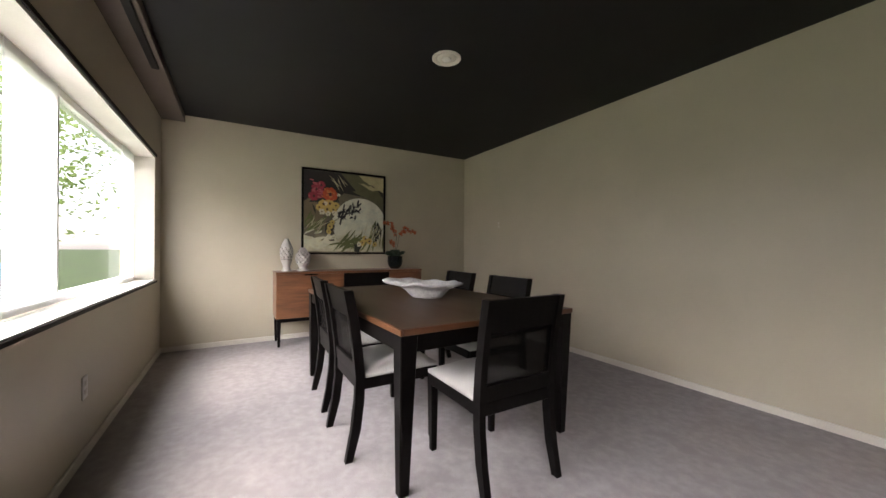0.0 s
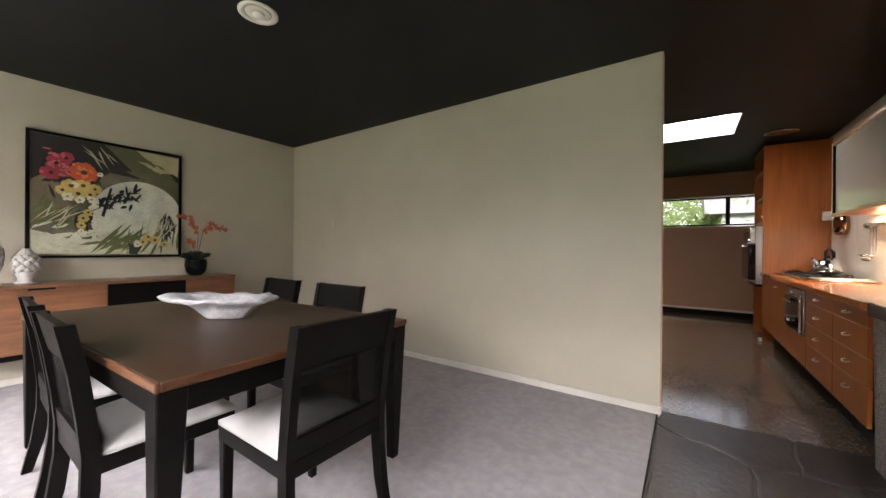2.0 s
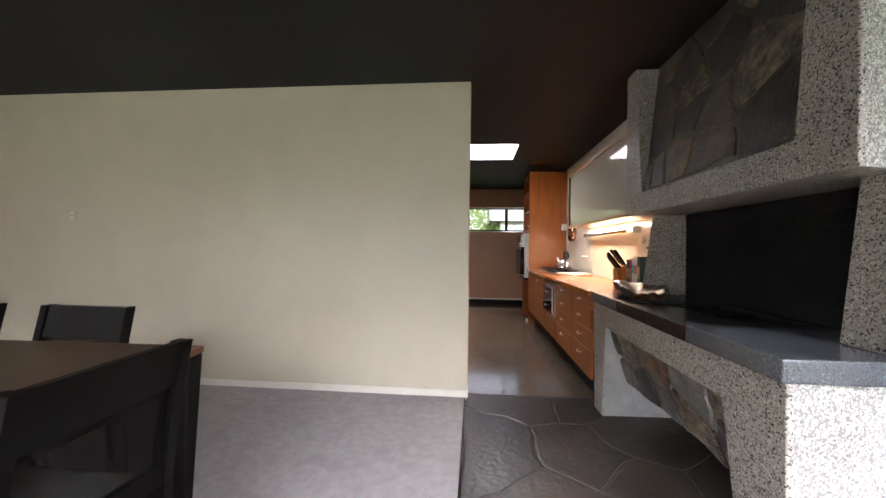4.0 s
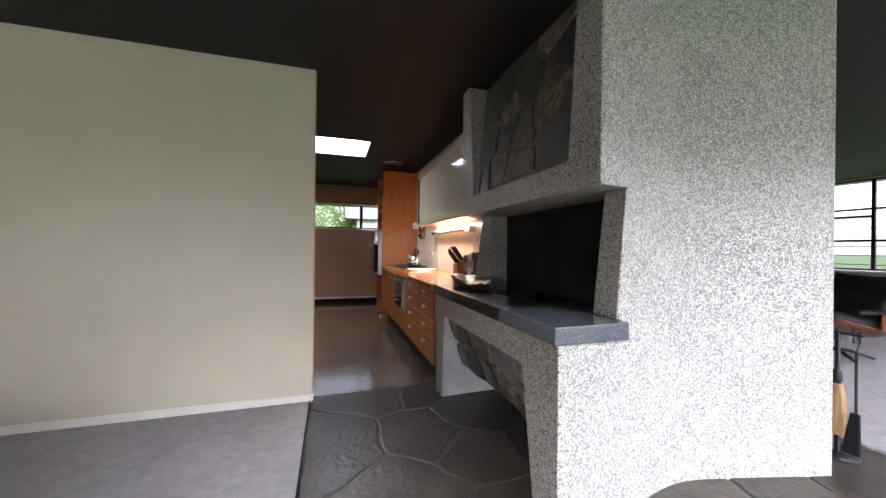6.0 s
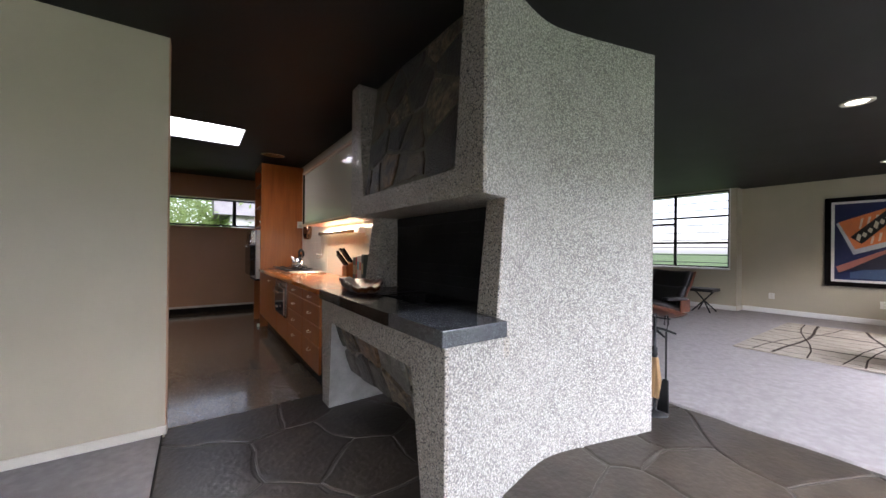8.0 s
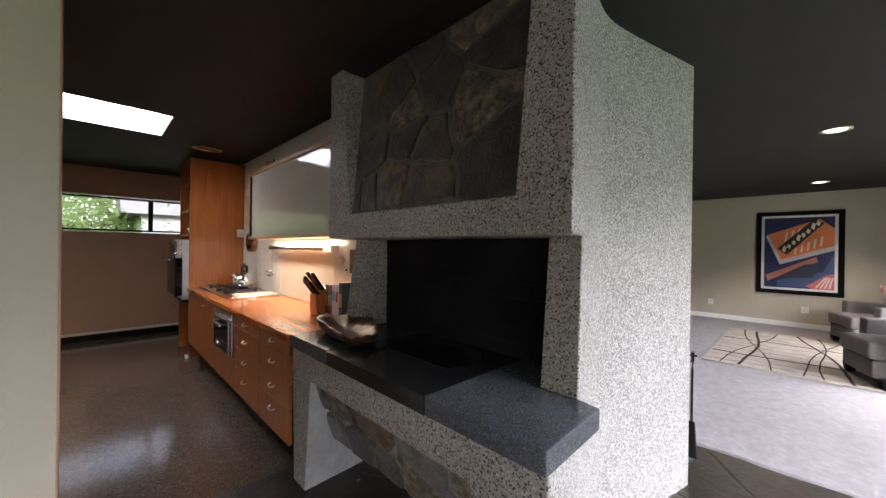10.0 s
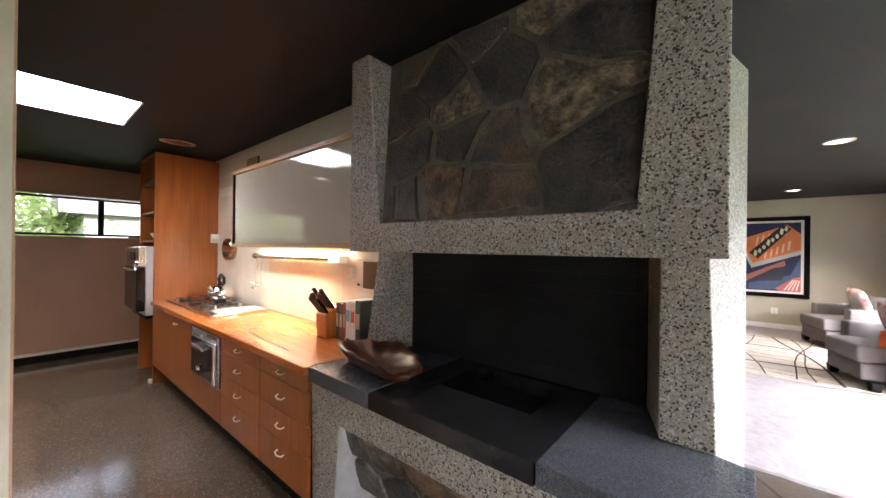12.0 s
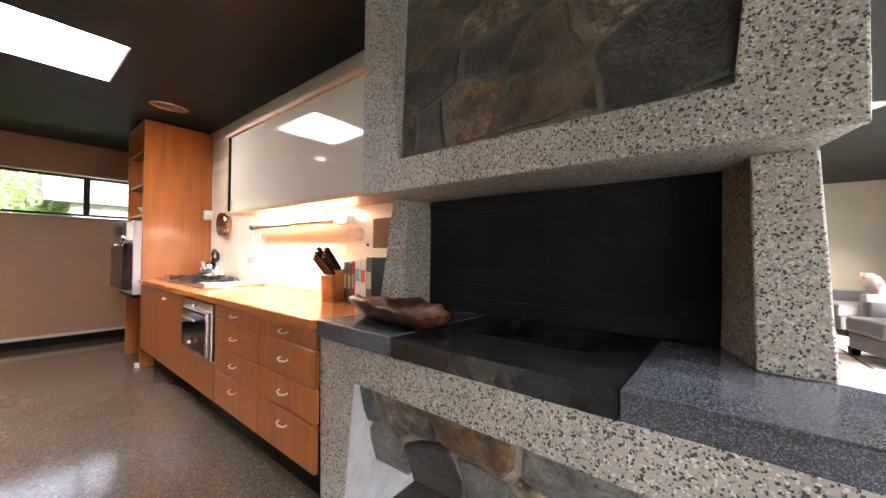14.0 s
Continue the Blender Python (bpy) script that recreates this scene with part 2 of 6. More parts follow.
M_COPPER = plain("aged_copper", (0.42, 0.24, 0.15), 0.2, 1.0)
M_CASING = plain("pale_grey_enamel", (0.42, 0.42, 0.40), 0.35)
M_CHROME = plain("chrome", (0.86, 0.85, 0.83), 0.16, 1.0)
M_SATIN = plain("satin_chrome", (0.88, 0.87, 0.84), 0.38, 0.85)
M_BLACK = mat("black_metal", (0.012, 0.012, 0.012), 0.4, metal=0.3, vary=0.2, fine=160, bump=0.05)
M_BLACKGLASS = plain("black_glass", (0.008, 0.008, 0.009), 0.05)
M_MILK = plain("milky_glass", (0.47, 0.435, 0.345), 0.06)
M_MILK.node_tree.nodes["Principled BSDF"].inputs["Specular IOR Level"].default_value = 0.9
M_LOUVRE = plain("grey_louvre_edge", (0.16, 0.17, 0.17), 0.4)
M_GLASS = plain("window_glass", (1, 1, 1), 0.0, trans=1.0, ior=1.05)
M_OPAL = plain("lamp_glass", (1.0, 0.90, 0.72), 0.4, emit=5.0)
M_TUBE = plain("tube_glow", (1.0, 0.78, 0.45), 0.4, emit=8.0)
M_SKYPANE = plain("skylight_dome", (0.95, 0.97, 1.0), 0.4, emit=13.0)
M_TILE = mat("cream_splash_panel", (0.70, 0.655, 0.53), 0.2, vary=0.03, scale=3, fine=200, bump=0.02)
M_GREYFAB = mat("taupe_upholstery", (0.165, 0.145, 0.135), 0.85, vary=0.1, scale=9, fine=420, bump=0.5, dist=0.001)
M_ORANGEFAB = mat("orange_throw", (0.62, 0.20, 0.055), 0.9, vary=0.15, scale=14, fine=260, bump=0.6)
M_PILLOW = mat("patterned_pillow", (0.62, 0.55, 0.50), 0.85, vary=0.1, scale=9, fine=300, bump=0.3, marks=(0.35, 0.05, 0.05))
M_RUG = mat("cream_rug", (0.43, 0.375, 0.305), 0.95, vary=0.12, scale=9, fine=330, bump=0.7, dist=0.004, spec=0.1)
M_RUGLINE = mat("brown_rug_line", (0.05, 0.036, 0.028), 0.95, vary=0.15, scale=20, fine=330, bump=0.6, spec=0.1)
M_ROSEWOOD = mat("rosewood_shell", (0.13, 0.042, 0.020), 0.3, vary=0.3, scale=5, stretch=(1, 6, 6), fine=30, bump=0.03)
M_PALEWOOD = mat("pale_wood_frame", (0.46, 0.30, 0.16), 0.4, vary=0.1, scale=4, stretch=(8, 0.6, 8), fine=40, bump=0.03)
M_STRAW = mat("straw_bristle", (0.36, 0.215, 0.095), 0.8, vary=0.3, scale=6, stretch=(14, 14, 0.6), fine=60, bump=0.8, dist=0.004)
M_BOWL = mat("polished_root_wood", (0.024, 0.0075, 0.0024), 0.36, vary=0.45, scale=9, stretch=(3, 1, 2), fine=40, bump=0.2, dist=0.003, tint=(0.050, 0.0155, 0.0045), spec=0.12)
M_POT = plain("dark_glazed_pot", (0.006, 0.009, 0.009), 0.18)
M_LEAFDARK = mat("dark_green_leaf", (0.022, 0.045, 0.022), 0.45, vary=0.2, bump=0.1)
M_PETAL = mat("orange_petal", (0.46, 0.11, 0.035), 0.6, vary=0.25, scale=40, bump=0.1)
M_PLATE = plain("white_plastic", (0.72, 0.70, 0.64), 0.35)
M_LAWN = mat("lawn", (0.066, 0.115, 0.030), 0.9, vary=0.25, scale=0.8, fine=40, bump=0.5, dist=0.02, tint=(0.085, 0.140, 0.040))
M_BARK = mat("bark", (0.10, 0.075, 0.055), 0.9, vary=0.35, scale=14, stretch=(1, 1, 0.3), fine=60, bump=0.8, dist=0.02)
M_LEAF = mat("foliage", (0.15, 0.22, 0.08), 0.6, vary=0.4, scale=3, fine=30, bump=0.1, tint=(0.13, 0.19, 0.055))
nt = M_LEAF.node_tree
lm, lt = nt.nodes.new("ShaderNodeMixShader"), nt.nodes.new("ShaderNodeBsdfTranslucent")
lm.inputs[0].default_value, lt.inputs[0].default_value = 0.6, (0.42, 0.54, 0.20, 1)
nt.links.new(nt.nodes["Principled BSDF"].outputs[0], lm.inputs[1])
nt.links.new(lt.outputs[0], lm.inputs[2])
nt.links.new(lm.outputs[0], nt.nodes["Material Output"].inputs[0])
M_SHEER = plain("white_sheer", (0.85, 0.85, 0.83), 0.8)
nt = M_SHEER.node_tree
lm, lt = nt.nodes.new("ShaderNodeMixShader"), nt.nodes.new("ShaderNodeBsdfTranslucent")
lm.inputs[0].default_value, lt.inputs[0].default_value = 0.75, (0.9, 0.9, 0.88, 1)
nt.links.new(nt.nodes["Principled BSDF"].outputs[0], lm.inputs[1])
nt.links.new(lt.outputs[0], lm.inputs[2])
nt.links.new(lm.outputs[0], nt.nodes["Material Output"].inputs[0])
M_HOUSE = mat("pale_rendered_wall", (0.66, 0.64, 0.60), 0.8, vary=0.06, scale=2, fine=80, bump=0.2)
M_ROOF = mat("grey_roof_shingle", (0.20, 0.19, 0.19), 0.8, vary=0.15, scale=4, fine=50, bump=0.3)
M_CARPAINT = plain("white_car_paint", (0.75, 0.76, 0.78), 0.2)
M_BLUE = plain("blue_car_paint", (0.08, 0.30, 0.42), 0.3)

# ---- mesh helpers ----
ORG = {}


def thing(name, loc, label, category, group="", kind=""):
    ob = new(name)
    ob.location = loc
    ORG[ob] = Vector(loc)
    return tagged(ob, label, category, group, kind)


def part(name, bm, material, parent=None, label="", smooth=False):
    """One mesh object from bm, given in world places; under parent where there is one."""
    me = bpy.data.meshes.new(name)
    bmesh.ops.recalc_face_normals(bm, faces=bm.faces[:])
    if smooth:
        for f in bm.faces:
            f.smooth = True
    bm.to_mesh(me)
    bm.free()
    me.materials.append(material)
    ob = new(name, me)
    if parent:
        me.transform(Matrix.Translation(-ORG[parent]))
        ob.parent = parent
        ORG[ob] = ORG[parent]
    else:
        ORG[ob] = Vector()
    if label:
        ob["label"] = label
    return ob


def setting(name, bm, material, label, category=""):
    return tagged(part(name, bm, material), label, category or name.split("_")[0], kind="structure")


def add_box(bm, x0, x1, y0, y1, z0, z1):
    m = Matrix.Translation(((x0 + x1) / 2, (y0 + y1) / 2, (z0 + z1) / 2)) @ Matrix.Diagonal((abs(x1 - x0), abs(y1 - y0), abs(z1 - z0), 1))
    bmesh.ops.create_cube(bm, size=1, matrix=m)
    return bm


def bevel(bm, w, seg=2):
    bmesh.ops.bevel(bm, geom=bm.edges[:] + bm.verts[:], offset=w, segments=seg, profile=0.5, affect="EDGES")
    return bm


def bx(x0, x1, y0, y1, z0, z1, b=0.0, seg=2):
    bm = add_box(bmesh.new(), x0, x1, y0, y1, z0, z1)
    return bevel(bm, b, seg) if b else bm


def hull(lower, upper, bm=None):
    """A solid between two rings of as many points."""
    bm = bm or bmesh.new()
    a, b = [bm.verts.new(p) for p in lower], [bm.verts.new(p) for p in upper]
    bm.faces.new(a), bm.faces.new(b)
    for i in range(len(a)):
        j = (i + 1) % len(a)
        bm.faces.new((a[i], a[j], b[j], b[i]))
    return bm


def lathe(profile, at=(0, 0, 0), seg=24, bm=None):
    bm = bm or bmesh.new()
    rings = []
    for r, z in profile:
        rings.append([bm.verts.new((at[0] + r * math.cos(6.28319 * i / seg), at[1] + r * math.sin(6.28319 * i / seg), at[2] + z)) for i in range(seg)])
    for a, b in zip(rings, rings[1:]):
        for i in range(seg):
            j = (i + 1) % seg
            bm.faces.new((a[i], a[j], b[j], b[i]))
    bm.faces.new(rings[0]), bm.faces.new(rings[-1])
    return bm


def tube(points, r, seg=8, bm=None):
    """A round bar along points; r: one radius, or one for each point."""
    bm = bm or bmesh.new()
    pts = [Vector(p) for p in points]
    rs = r if isinstance(r, (list, tuple)) else [r] * len(pts)
    rings = []
    for i, p in enumerate(pts):
        d = (pts[min(i + 1, len(pts) - 1)] - pts[max(i - 1, 0)]).normalized()
        u = d.cross(Vector((0, 0, 1)) if abs(d.z) < 0.9 else Vector((1, 0, 0))).normalized()
        v = d.cross(u)
        rings.append([bm.verts.new(p + rs[i] * (math.cos(6.28319 * k / seg) * u + math.sin(6.28319 * k / seg) * v)) for k in range(seg)])
    for a, b in zip(rings, rings[1:]):
        for i in range(seg):
            j = (i + 1) % seg
            bm.faces.new((a[i], a[j], b[j], b[i]))
    bm.faces.new(rings[0]), bm.faces.new(rings[-1])
    return bm


def cells(seeds, poly, joint):
    """Irregular pieces: the share of poly nearest to each seed, less half a joint all round."""
    out = []
    for i, a in enumerate(seeds):
        ring = [Vector(p) for p in poly]
        for j, b in enumerate(seeds):
            if i == j or not ring:
                continue
            n = (b - a).normalized()
            lim = ((a + b) / 2).dot(n) - joint / 2
            nxt = []
            for k, p in enumerate(ring):
                q = ring[(k + 1) % len(ring)]
                dp, dq = p.dot(n) - lim, q.dot(n) - lim
                if dp <= 0:
                    nxt.append(p)
                if dp * dq < 0:
                    nxt.append(p + (q - p) * (dp / (dp - dq)))
            ring = nxt
        if len(ring) >= 3:
            out.append(ring)
    return out


def slab_piece(ring, put, h, rng, wob=0.01, crown=0.0, warp=0.0):
    """A stone with uneven edges; put(u, v, w) gives the place in the world of a point w above the bed."""
    pts = []
    for k, p in enumerate(ring):
        q = ring[(k + 1) % len(ring)]
        n = max(1, min(5, int((q - p).length / 0.075)))
        for s in range(n):
            pts.append(p.lerp(q, s / n) + Vector((rng.uniform(-wob, wob), rng.uniform(-wob, wob))))
    pts = [p + warp * noise.noise_vector(Vector((p.x * 4.3, p.y * 4.3, 1.7))).xy for p in pts]
    c = sum(pts, Vector((0, 0))) / len(pts)
    bm = bmesh.new()
    lo = [bm.verts.new(put(p.x, p.y, -0.01)) for p in pts]
    mid = [bm.verts.new(put(p.x, p.y, h * 0.6)) for p in pts]
    hi = []
    for p in pts:
        q = p.lerp(c, min(0.3, 0.012 / max(0.02, (p - c).length)))
        hi.append(bm.verts.new(put(q.x, q.y, h + rng.uniform(-0.15, 0.15) * h)))
    n = len(pts)
    for a, b in ((lo, mid), (mid, hi)):
        for i in range(n):
            j = (i + 1) % n
            bm.faces.new((a[i], a[j], b[j], b[i]))
    top = bm.verts.new(put(c.x, c.y, h + crown))
    for i in range(n):
        bm.faces.new((hi[i], hi[(i + 1) % n], top))
    bm.faces.new(lo)
    return bm


def seeds_in(rng, u0, u1, v0, v1, step):
    out = []
    nu, nv = max(1, round((u1 - u0) / step)), max(1, round((v1 - v0) / step))
    for i in range(nu):
        for j in range(nv):
            out.append(Vector((u0 + (i + 0.5 + rng.uniform(-0.42, 0.42) + 0.25 * (j % 2 * 2 - 1)) * (u1 - u0) / nu, v0 + (j + 0.5 + rng.uniform(-0.42, 0.42)) * (v1 - v0) / nv)))
    return out

# ---- the large structure ----
H = 2.45      # ceiling
FL = -0.02    # stone and terrazzo lie a little under the carpet
SOUTH, WEST, EAST, NORTH = -3.7, -4.24, 9.25, 4.95


def wall_run(axis, a0, a1, t0, t1, z0, z1, holes=()):
    """A wall along x or y from a0 to a1, thickness t0 to t1, with through openings (h0, h1, zlow, zhigh)."""
    bm = bmesh.new()

    def put(p, q, lo, hi):
        if q - p > 0.001 and hi - lo > 0.001:
            add_box(bm, *((p, q, t0, t1) if axis == "x" else (t0, t1, p, q)), lo, hi)
    at = a0
    for h0, h1, lo, hi in sorted(holes):
        put(at, h0, z0, z1)
        put(h0, h1, z0, lo)
        put(h0, h1, hi, z1)
        at = h1
    put(at, a1, z0, z1)
    return bm


W_DIN, W_HALL, W_LIV = (-3.95, -0.25, 0.745, 1.93), (1.0, 3.2, 0.10, 2.30), (4.3, 7.6, 0.45, 1.85)
setting("wall_south", wall_run("x", WEST, EAST + 0.15, SOUTH - 0.25, SOUTH, -0.3, H + 0.2, (W_DIN, W_HALL, W_LIV)), M_WALL, "long beige painted wall with large windows")
setting("wall_west", wall_run("y", SOUTH - 0.25, 0.1, WEST - 0.15, WEST, -0.3, H + 0.2), M_WALL, "beige painted wall behind the sideboard")
setting("wall_partition", wall_run("x", WEST, 0.0, 0.0, 0.1, -0.3, H + 0.002), M_WALL, "smooth beige painted partition wall beside the carpet")
setting("wall_kitchen_end", wall_run("x", -1.85, 1.68, NORTH, NORTH + 0.15, -0.3, H + 0.2, ((-1.19, 1.3, 1.53, 2.06),)), M_KWALL, "tan painted kitchen wall with a strip window")
setting("wall_kitchen_side", wall_run("y", 0.1, NORTH, -1.85, -1.7, -0.3, H + 0.2), M_KWALL, "tan painted kitchen side wall")
setting("wall_counter", wall_run("y", 0.06, NORTH, 1.53, 1.68, -0.3, H + 0.002), M_WALL, "cream painted wall behind the counter")
setting("wall_living_north", wall_run("x", 1.68, EAST + 0.15, 3.2, 3.35, -0.3, H + 0.2), M_WALL, "beige painted living room wall")
setting("wall_poster", wall_run("y", SOUTH, -0.34, EAST, EAST + 0.15, -0.3, H + 0.2), M_WALL, "beige painted living room wall with a poster")
setting("wall_living_window", wall_run("y", -0.34, 3.2, 8.95, EAST + 0.15, -0.3, H + 0.2, ((-0.22, 2.4, 0.83, 2.43),)), M_WALL, "beige painted wall with a tall window")
SKX, SKY_ = (-0.12, 0.585), (1.67, 2.43)
bm = bmesh.new()
add_box(bm, WEST - 0.15, SKX[0], SOUTH - 0.25, NORTH + 0.15, H, H + 0.2)
add_box(bm, SKX[1], EAST + 0.15, SOUTH - 0.25, NORTH + 0.15, H, H + 0.2)
add_box(bm, SKX[0], SKX[1], SOUTH - 0.25, SKY_[0], H, H + 0.2)
add_box(bm, SKX[0], SKX[1], SKY_[1], NORTH + 0.15, H, H + 0.2)
setting("ceiling", bm, M_CEIL, "flat charcoal painted ceiling")
bm = bmesh.new()
for x0, x1, y0, y1 in ((SKX[0] + 0.001, SKX[0] + 0.012, SKY_[0] + 0.001, SKY_[1] - 0.001), (SKX[1] - 0.012, SKX[1] - 0.001, SKY_[0] + 0.001, SKY_[1] - 0.001), (SKX[0] + 0.012, SKX[1] - 0.012, SKY_[0] + 0.001, SKY_[0] + 0.012), (SKX[0] + 0.012, SKX[1] - 0.012, SKY_[1] - 0.012, SKY_[1] - 0.001)):
    add_box(bm, x0, x1, y0, y1, H + 0.002, H + 0.24)
sk = setting("skylight", bm, M_WHITE, "white lined skylight shaft with an opal dome", "skylight")
part("pane", bx(SKX[0] - 0.03, SKX[1] + 0.03, SKY_[0] - 0.03, SKY_[1] + 0.03, H + 0.205, H + 0.24), M_SKYPANE, sk, "opal dome lit by the sky")
setting("carpet_dining", bx(WEST, -0.015, SOUTH, 0.0, -0.05, 0.0, 0.004, 1), M_CARPET, "pale grey lilac wall-to-wall carpet", "carpet")
setting("carpet_living", bx(3.18, EAST, SOUTH, 3.2, -0.05, 0.0, 0.004, 1), M_CARPET, "pale grey lilac wall-to-wall carpet", "carpet")
setting("floor_kitchen", bx(-1.7, 1.6, 0.12, NORTH, -0.08, FL), M_TERR, "polished brown terrazzo floor", "floor")
stone_floor = setting("floor_hall", bx(-0.015, 3.18, SOUTH, 3.2, -0.09, FL - 0.006), M_GROUT, "dark slate flagstone floor with grey joints", "floor")
setting("trim_carpet_edge", bx(-0.018, -0.012, SOUTH, 0.0, FL, 0.002), M_ESP, "dark carpet edge strip", "trim")

# baseboards
for nm, b in (("baseboard_partition", (WEST + 0.012, 0.006, -0.014, -0.001, 0.0, 0.052)), ("baseboard_partition_end", (0.001, 0.010, -0.014, 0.1, 0.0, 0.052)), ("baseboard_west", (WEST + 0.001, WEST + 0.014, SOUTH + 0.014, -0.014, 0, 0.052)),
              ("baseboard_south", (WEST, 0.0, SOUTH + 0.001, SOUTH + 0.014, 0, 0.052)), ("baseboard_poster", (EAST - 0.015, EAST - 0.001, SOUTH, -0.36, 0, 0.09)),
              ("baseboard_living_window", (8.935, 8.949, -0.34, 3.2, 0, 0.09)), ("baseboard_return", (8.935, EAST - 0.015, -0.354, -0.341, 0, 0.09))):
    setting(nm, bx(*b, 0.003, 1), M_TRIM if "living" not in nm and "poster" not in nm else M_WHITE, "narrow painted baseboard", "baseboard")
setting("trim_kitchen_wall", bx(-1.7, 1.53, NORTH - 0.016, NORTH - 0.001, 0.07, 0.105, 0.003, 1), M_TRIM, "pale strip above a painted floor shadow", "trim")
# added dark strip: paints the floor shadow under the pale strip
setting("baseboard_kitchen", bx(-1.7, 1.53, NORTH - 0.012, NORTH - 0.001, FL, 0.07), M_ESP, "dark strip painting the shadow at the wall's foot", "baseboard")
setting("trim_partition_edge", bx(0.0005, 0.006, 0.0, 0.1, 0.052, H), M_KWALL, "tan painted end of the partition", "trim")
# soffit box whose brown holds the shade above the window
setting("trim_curtain_soffit", bx(WEST + 0.001, 0.0, SOUTH + 0.001, SOUTH + 0.2, 2.375, H - 0.002, 0.004, 1), M_SOFFIT, "curtain soffit under the ceiling, its shade put into the brown", "trim")
setting("trim_curtain_track", bx(-2.95, 0.0, SOUTH + 0.13, SOUTH + 0.175, 2.352, 2.374, 0.003, 1), M_ESP, "dark curtain track under the soffit", "trim")

# ---- windows ----


def window(name, x0, x1, z0, z1, y, posts, frame_mat, label, rails=(), axis="x", w=0.05, d=0.06, sill=None):
    """A frame with posts and rails and a pane in each light; along x at depth y, or along y at depth x."""
    def B(a0, a1, c0, c1, lo, hi, b=0.004):
        return bx(*((a0, a1, c0, c1) if axis == "x" else (c0, c1, a0, a1)), lo, hi, b, 1)
    bm = B(x0, x0 + w, y - d / 2, y + d / 2, z0, z1)
    ob = tagged(part(name, bm, frame_mat), label, "window", kind="structure")
    part("frame_post", B(x1 - w, x1, y - d / 2, y + d / 2, z0, z1), frame_mat, ob)
    part("frame_head", B(x0 + w, x1 - w, y - d / 2, y + d / 2, z1 - w, z1), frame_mat, ob)
    part("frame_foot", B(x0 + w, x1 - w, y - d / 2, y + d / 2, z0, z0 + w), frame_mat, ob)
    edges = [x0 + w]
    for p0, p1 in posts:
        part("mullion", B(p0, p1, y - d / 2, y + d / 2, z0 + w, z1 - w), frame_mat, ob)
        edges += [p0, p1]
    edges.append(x1 - w)
    for r0, r1, lo, hi in rails:
        part("rail", B(r0, r1, y - d / 2 + 0.004, y + d / 2 - 0.004, lo, hi), frame_mat, ob)
    for a, b in zip(edges[::2], edges[1::2]):
        g = part("pane", B(a, b, y - 0.003, y + 0.003, z0 + w, z1 - w, 0), M_GLASS, ob)
        g.visible_shadow = False
    if sill:
        part("sill", B(x0 - 0.0, x1 + 0.0, *sill, z0 - 0.03, z0 - 0.002), M_WHITE, ob)
    return ob


wd = window("window_dining", -3.948, -0.252, 0.77, 1.91, SOUTH - 0.185, ((-2.35, -2.30), (-1.80, -1.75)), M_WHITE, "white framed picture window with white sheer panels", d=0.07, w=0.045)
for x0, x1 in ((-3.90, -3.52), (-2.298, -1.802)):
    part("sheer_panel", bx(x0, x1, SOUTH - 0.146, SOUTH - 0.142, 0.772, 1.908), M_SHEER, wd, "white translucent sheer panel")
setting("trim_window_dining", bx(-3.95, -0.25, SOUTH - 0.15, SOUTH + 0.012, 0.745, 0.767, 0.003), M_WHITE, "white window board", "trim")
setting("trim_window_edge", bx(-3.97, -0.23, SOUTH + 0.013, SOUTH + 0.02, 0.738, 0.757, 0.002, 1), M_ESP, "dark edge of the window board", "trim")
setting("trim_window_lip", bx(-3.97, -0.23, SOUTH + 0.003, SOUTH + 0.014, 1.925, 1.95, 0.002, 1), M_ESP, "dark edge above the window", "trim")
bm = bmesh.new()
add_box(bm, -3.95, -3.932, SOUTH - 0.148, SOUTH + 0.002, 0.768, 1.91)
add_box(bm, -3.95, -0.25, SOUTH - 0.148, SOUTH + 0.002, 1.911, 1.929)
setting("trim_window_reveal", bm, M_TRIM, "cream painted window reveal", "trim")
window("window_hall", 1.02, 3.18, 0.12, 2.28, -3.80, ((2.07, 2.13),), M_WHITE, "white framed hall window")
window("window_living_south", 4.32, 7.58, 0.47, 1.83, -3.80, ((5.08, 5.14), (6.48, 6.54)), M_WHITE, "white framed living room window")
window("window_kitchen", -1.17, 1.28, 1.545, 2.045, NORTH + 0.06, ((0.70, 0.76),), M_BLACK, "dark framed strip window", w=0.028, d=0.05)
setting("trim_kitchen_sill", bx(-1.19, 1.3, NORTH - 0.012, NORTH + 0.03, 1.512, 1.532, 0.003, 1), M_KWALL, "tan window ledge", "trim")
lw = window("window_living", -0.21, 2.39, 0.84, 2.43, 9.02, ((0.76, 0.81),), M_BLACK, "black framed louvred window over a lawn", axis="y", w=0.03, d=0.05,
            rails=((-0.18, 0.76, 1.89, 1.93), (-0.18, 0.76, 1.335, 1.38), (0.81, 2.36, 1.89, 1.93), (0.81, 2.36, 1.335, 1.38), (0.81, 2.36, 1.755, 1.805)))
for k in range(10):
    z = 0.93 + k * 0.16
    if min(abs(z - 1.36), abs(z - 1.91)) > 0.05:
        part("louvre", bx(9.03, 9.05, -0.18, 2.36, z, z + 0.014), M_LOUVRE, lw)
setting("trim_living_window", bx(8.93, 9.0, -0.24, 2.42, 0.80, 0.828, 0.004, 1), M_WHITE, "white window board", "trim")
setting("trim_living_jamb", bx(8.94, 9.1, -0.238, -0.218, 0.828, H), M_WHITE, "white window jamb", "trim")

# ---- the fireplace between hall, kitchen and living room ----
FIRE_LABEL = "sculptural concrete fireplace with a raised stone hearth and slanting hood"
fire = thing("fireplace", (1.8, -0.8, FL), FIRE_LABEL, "fireplace")


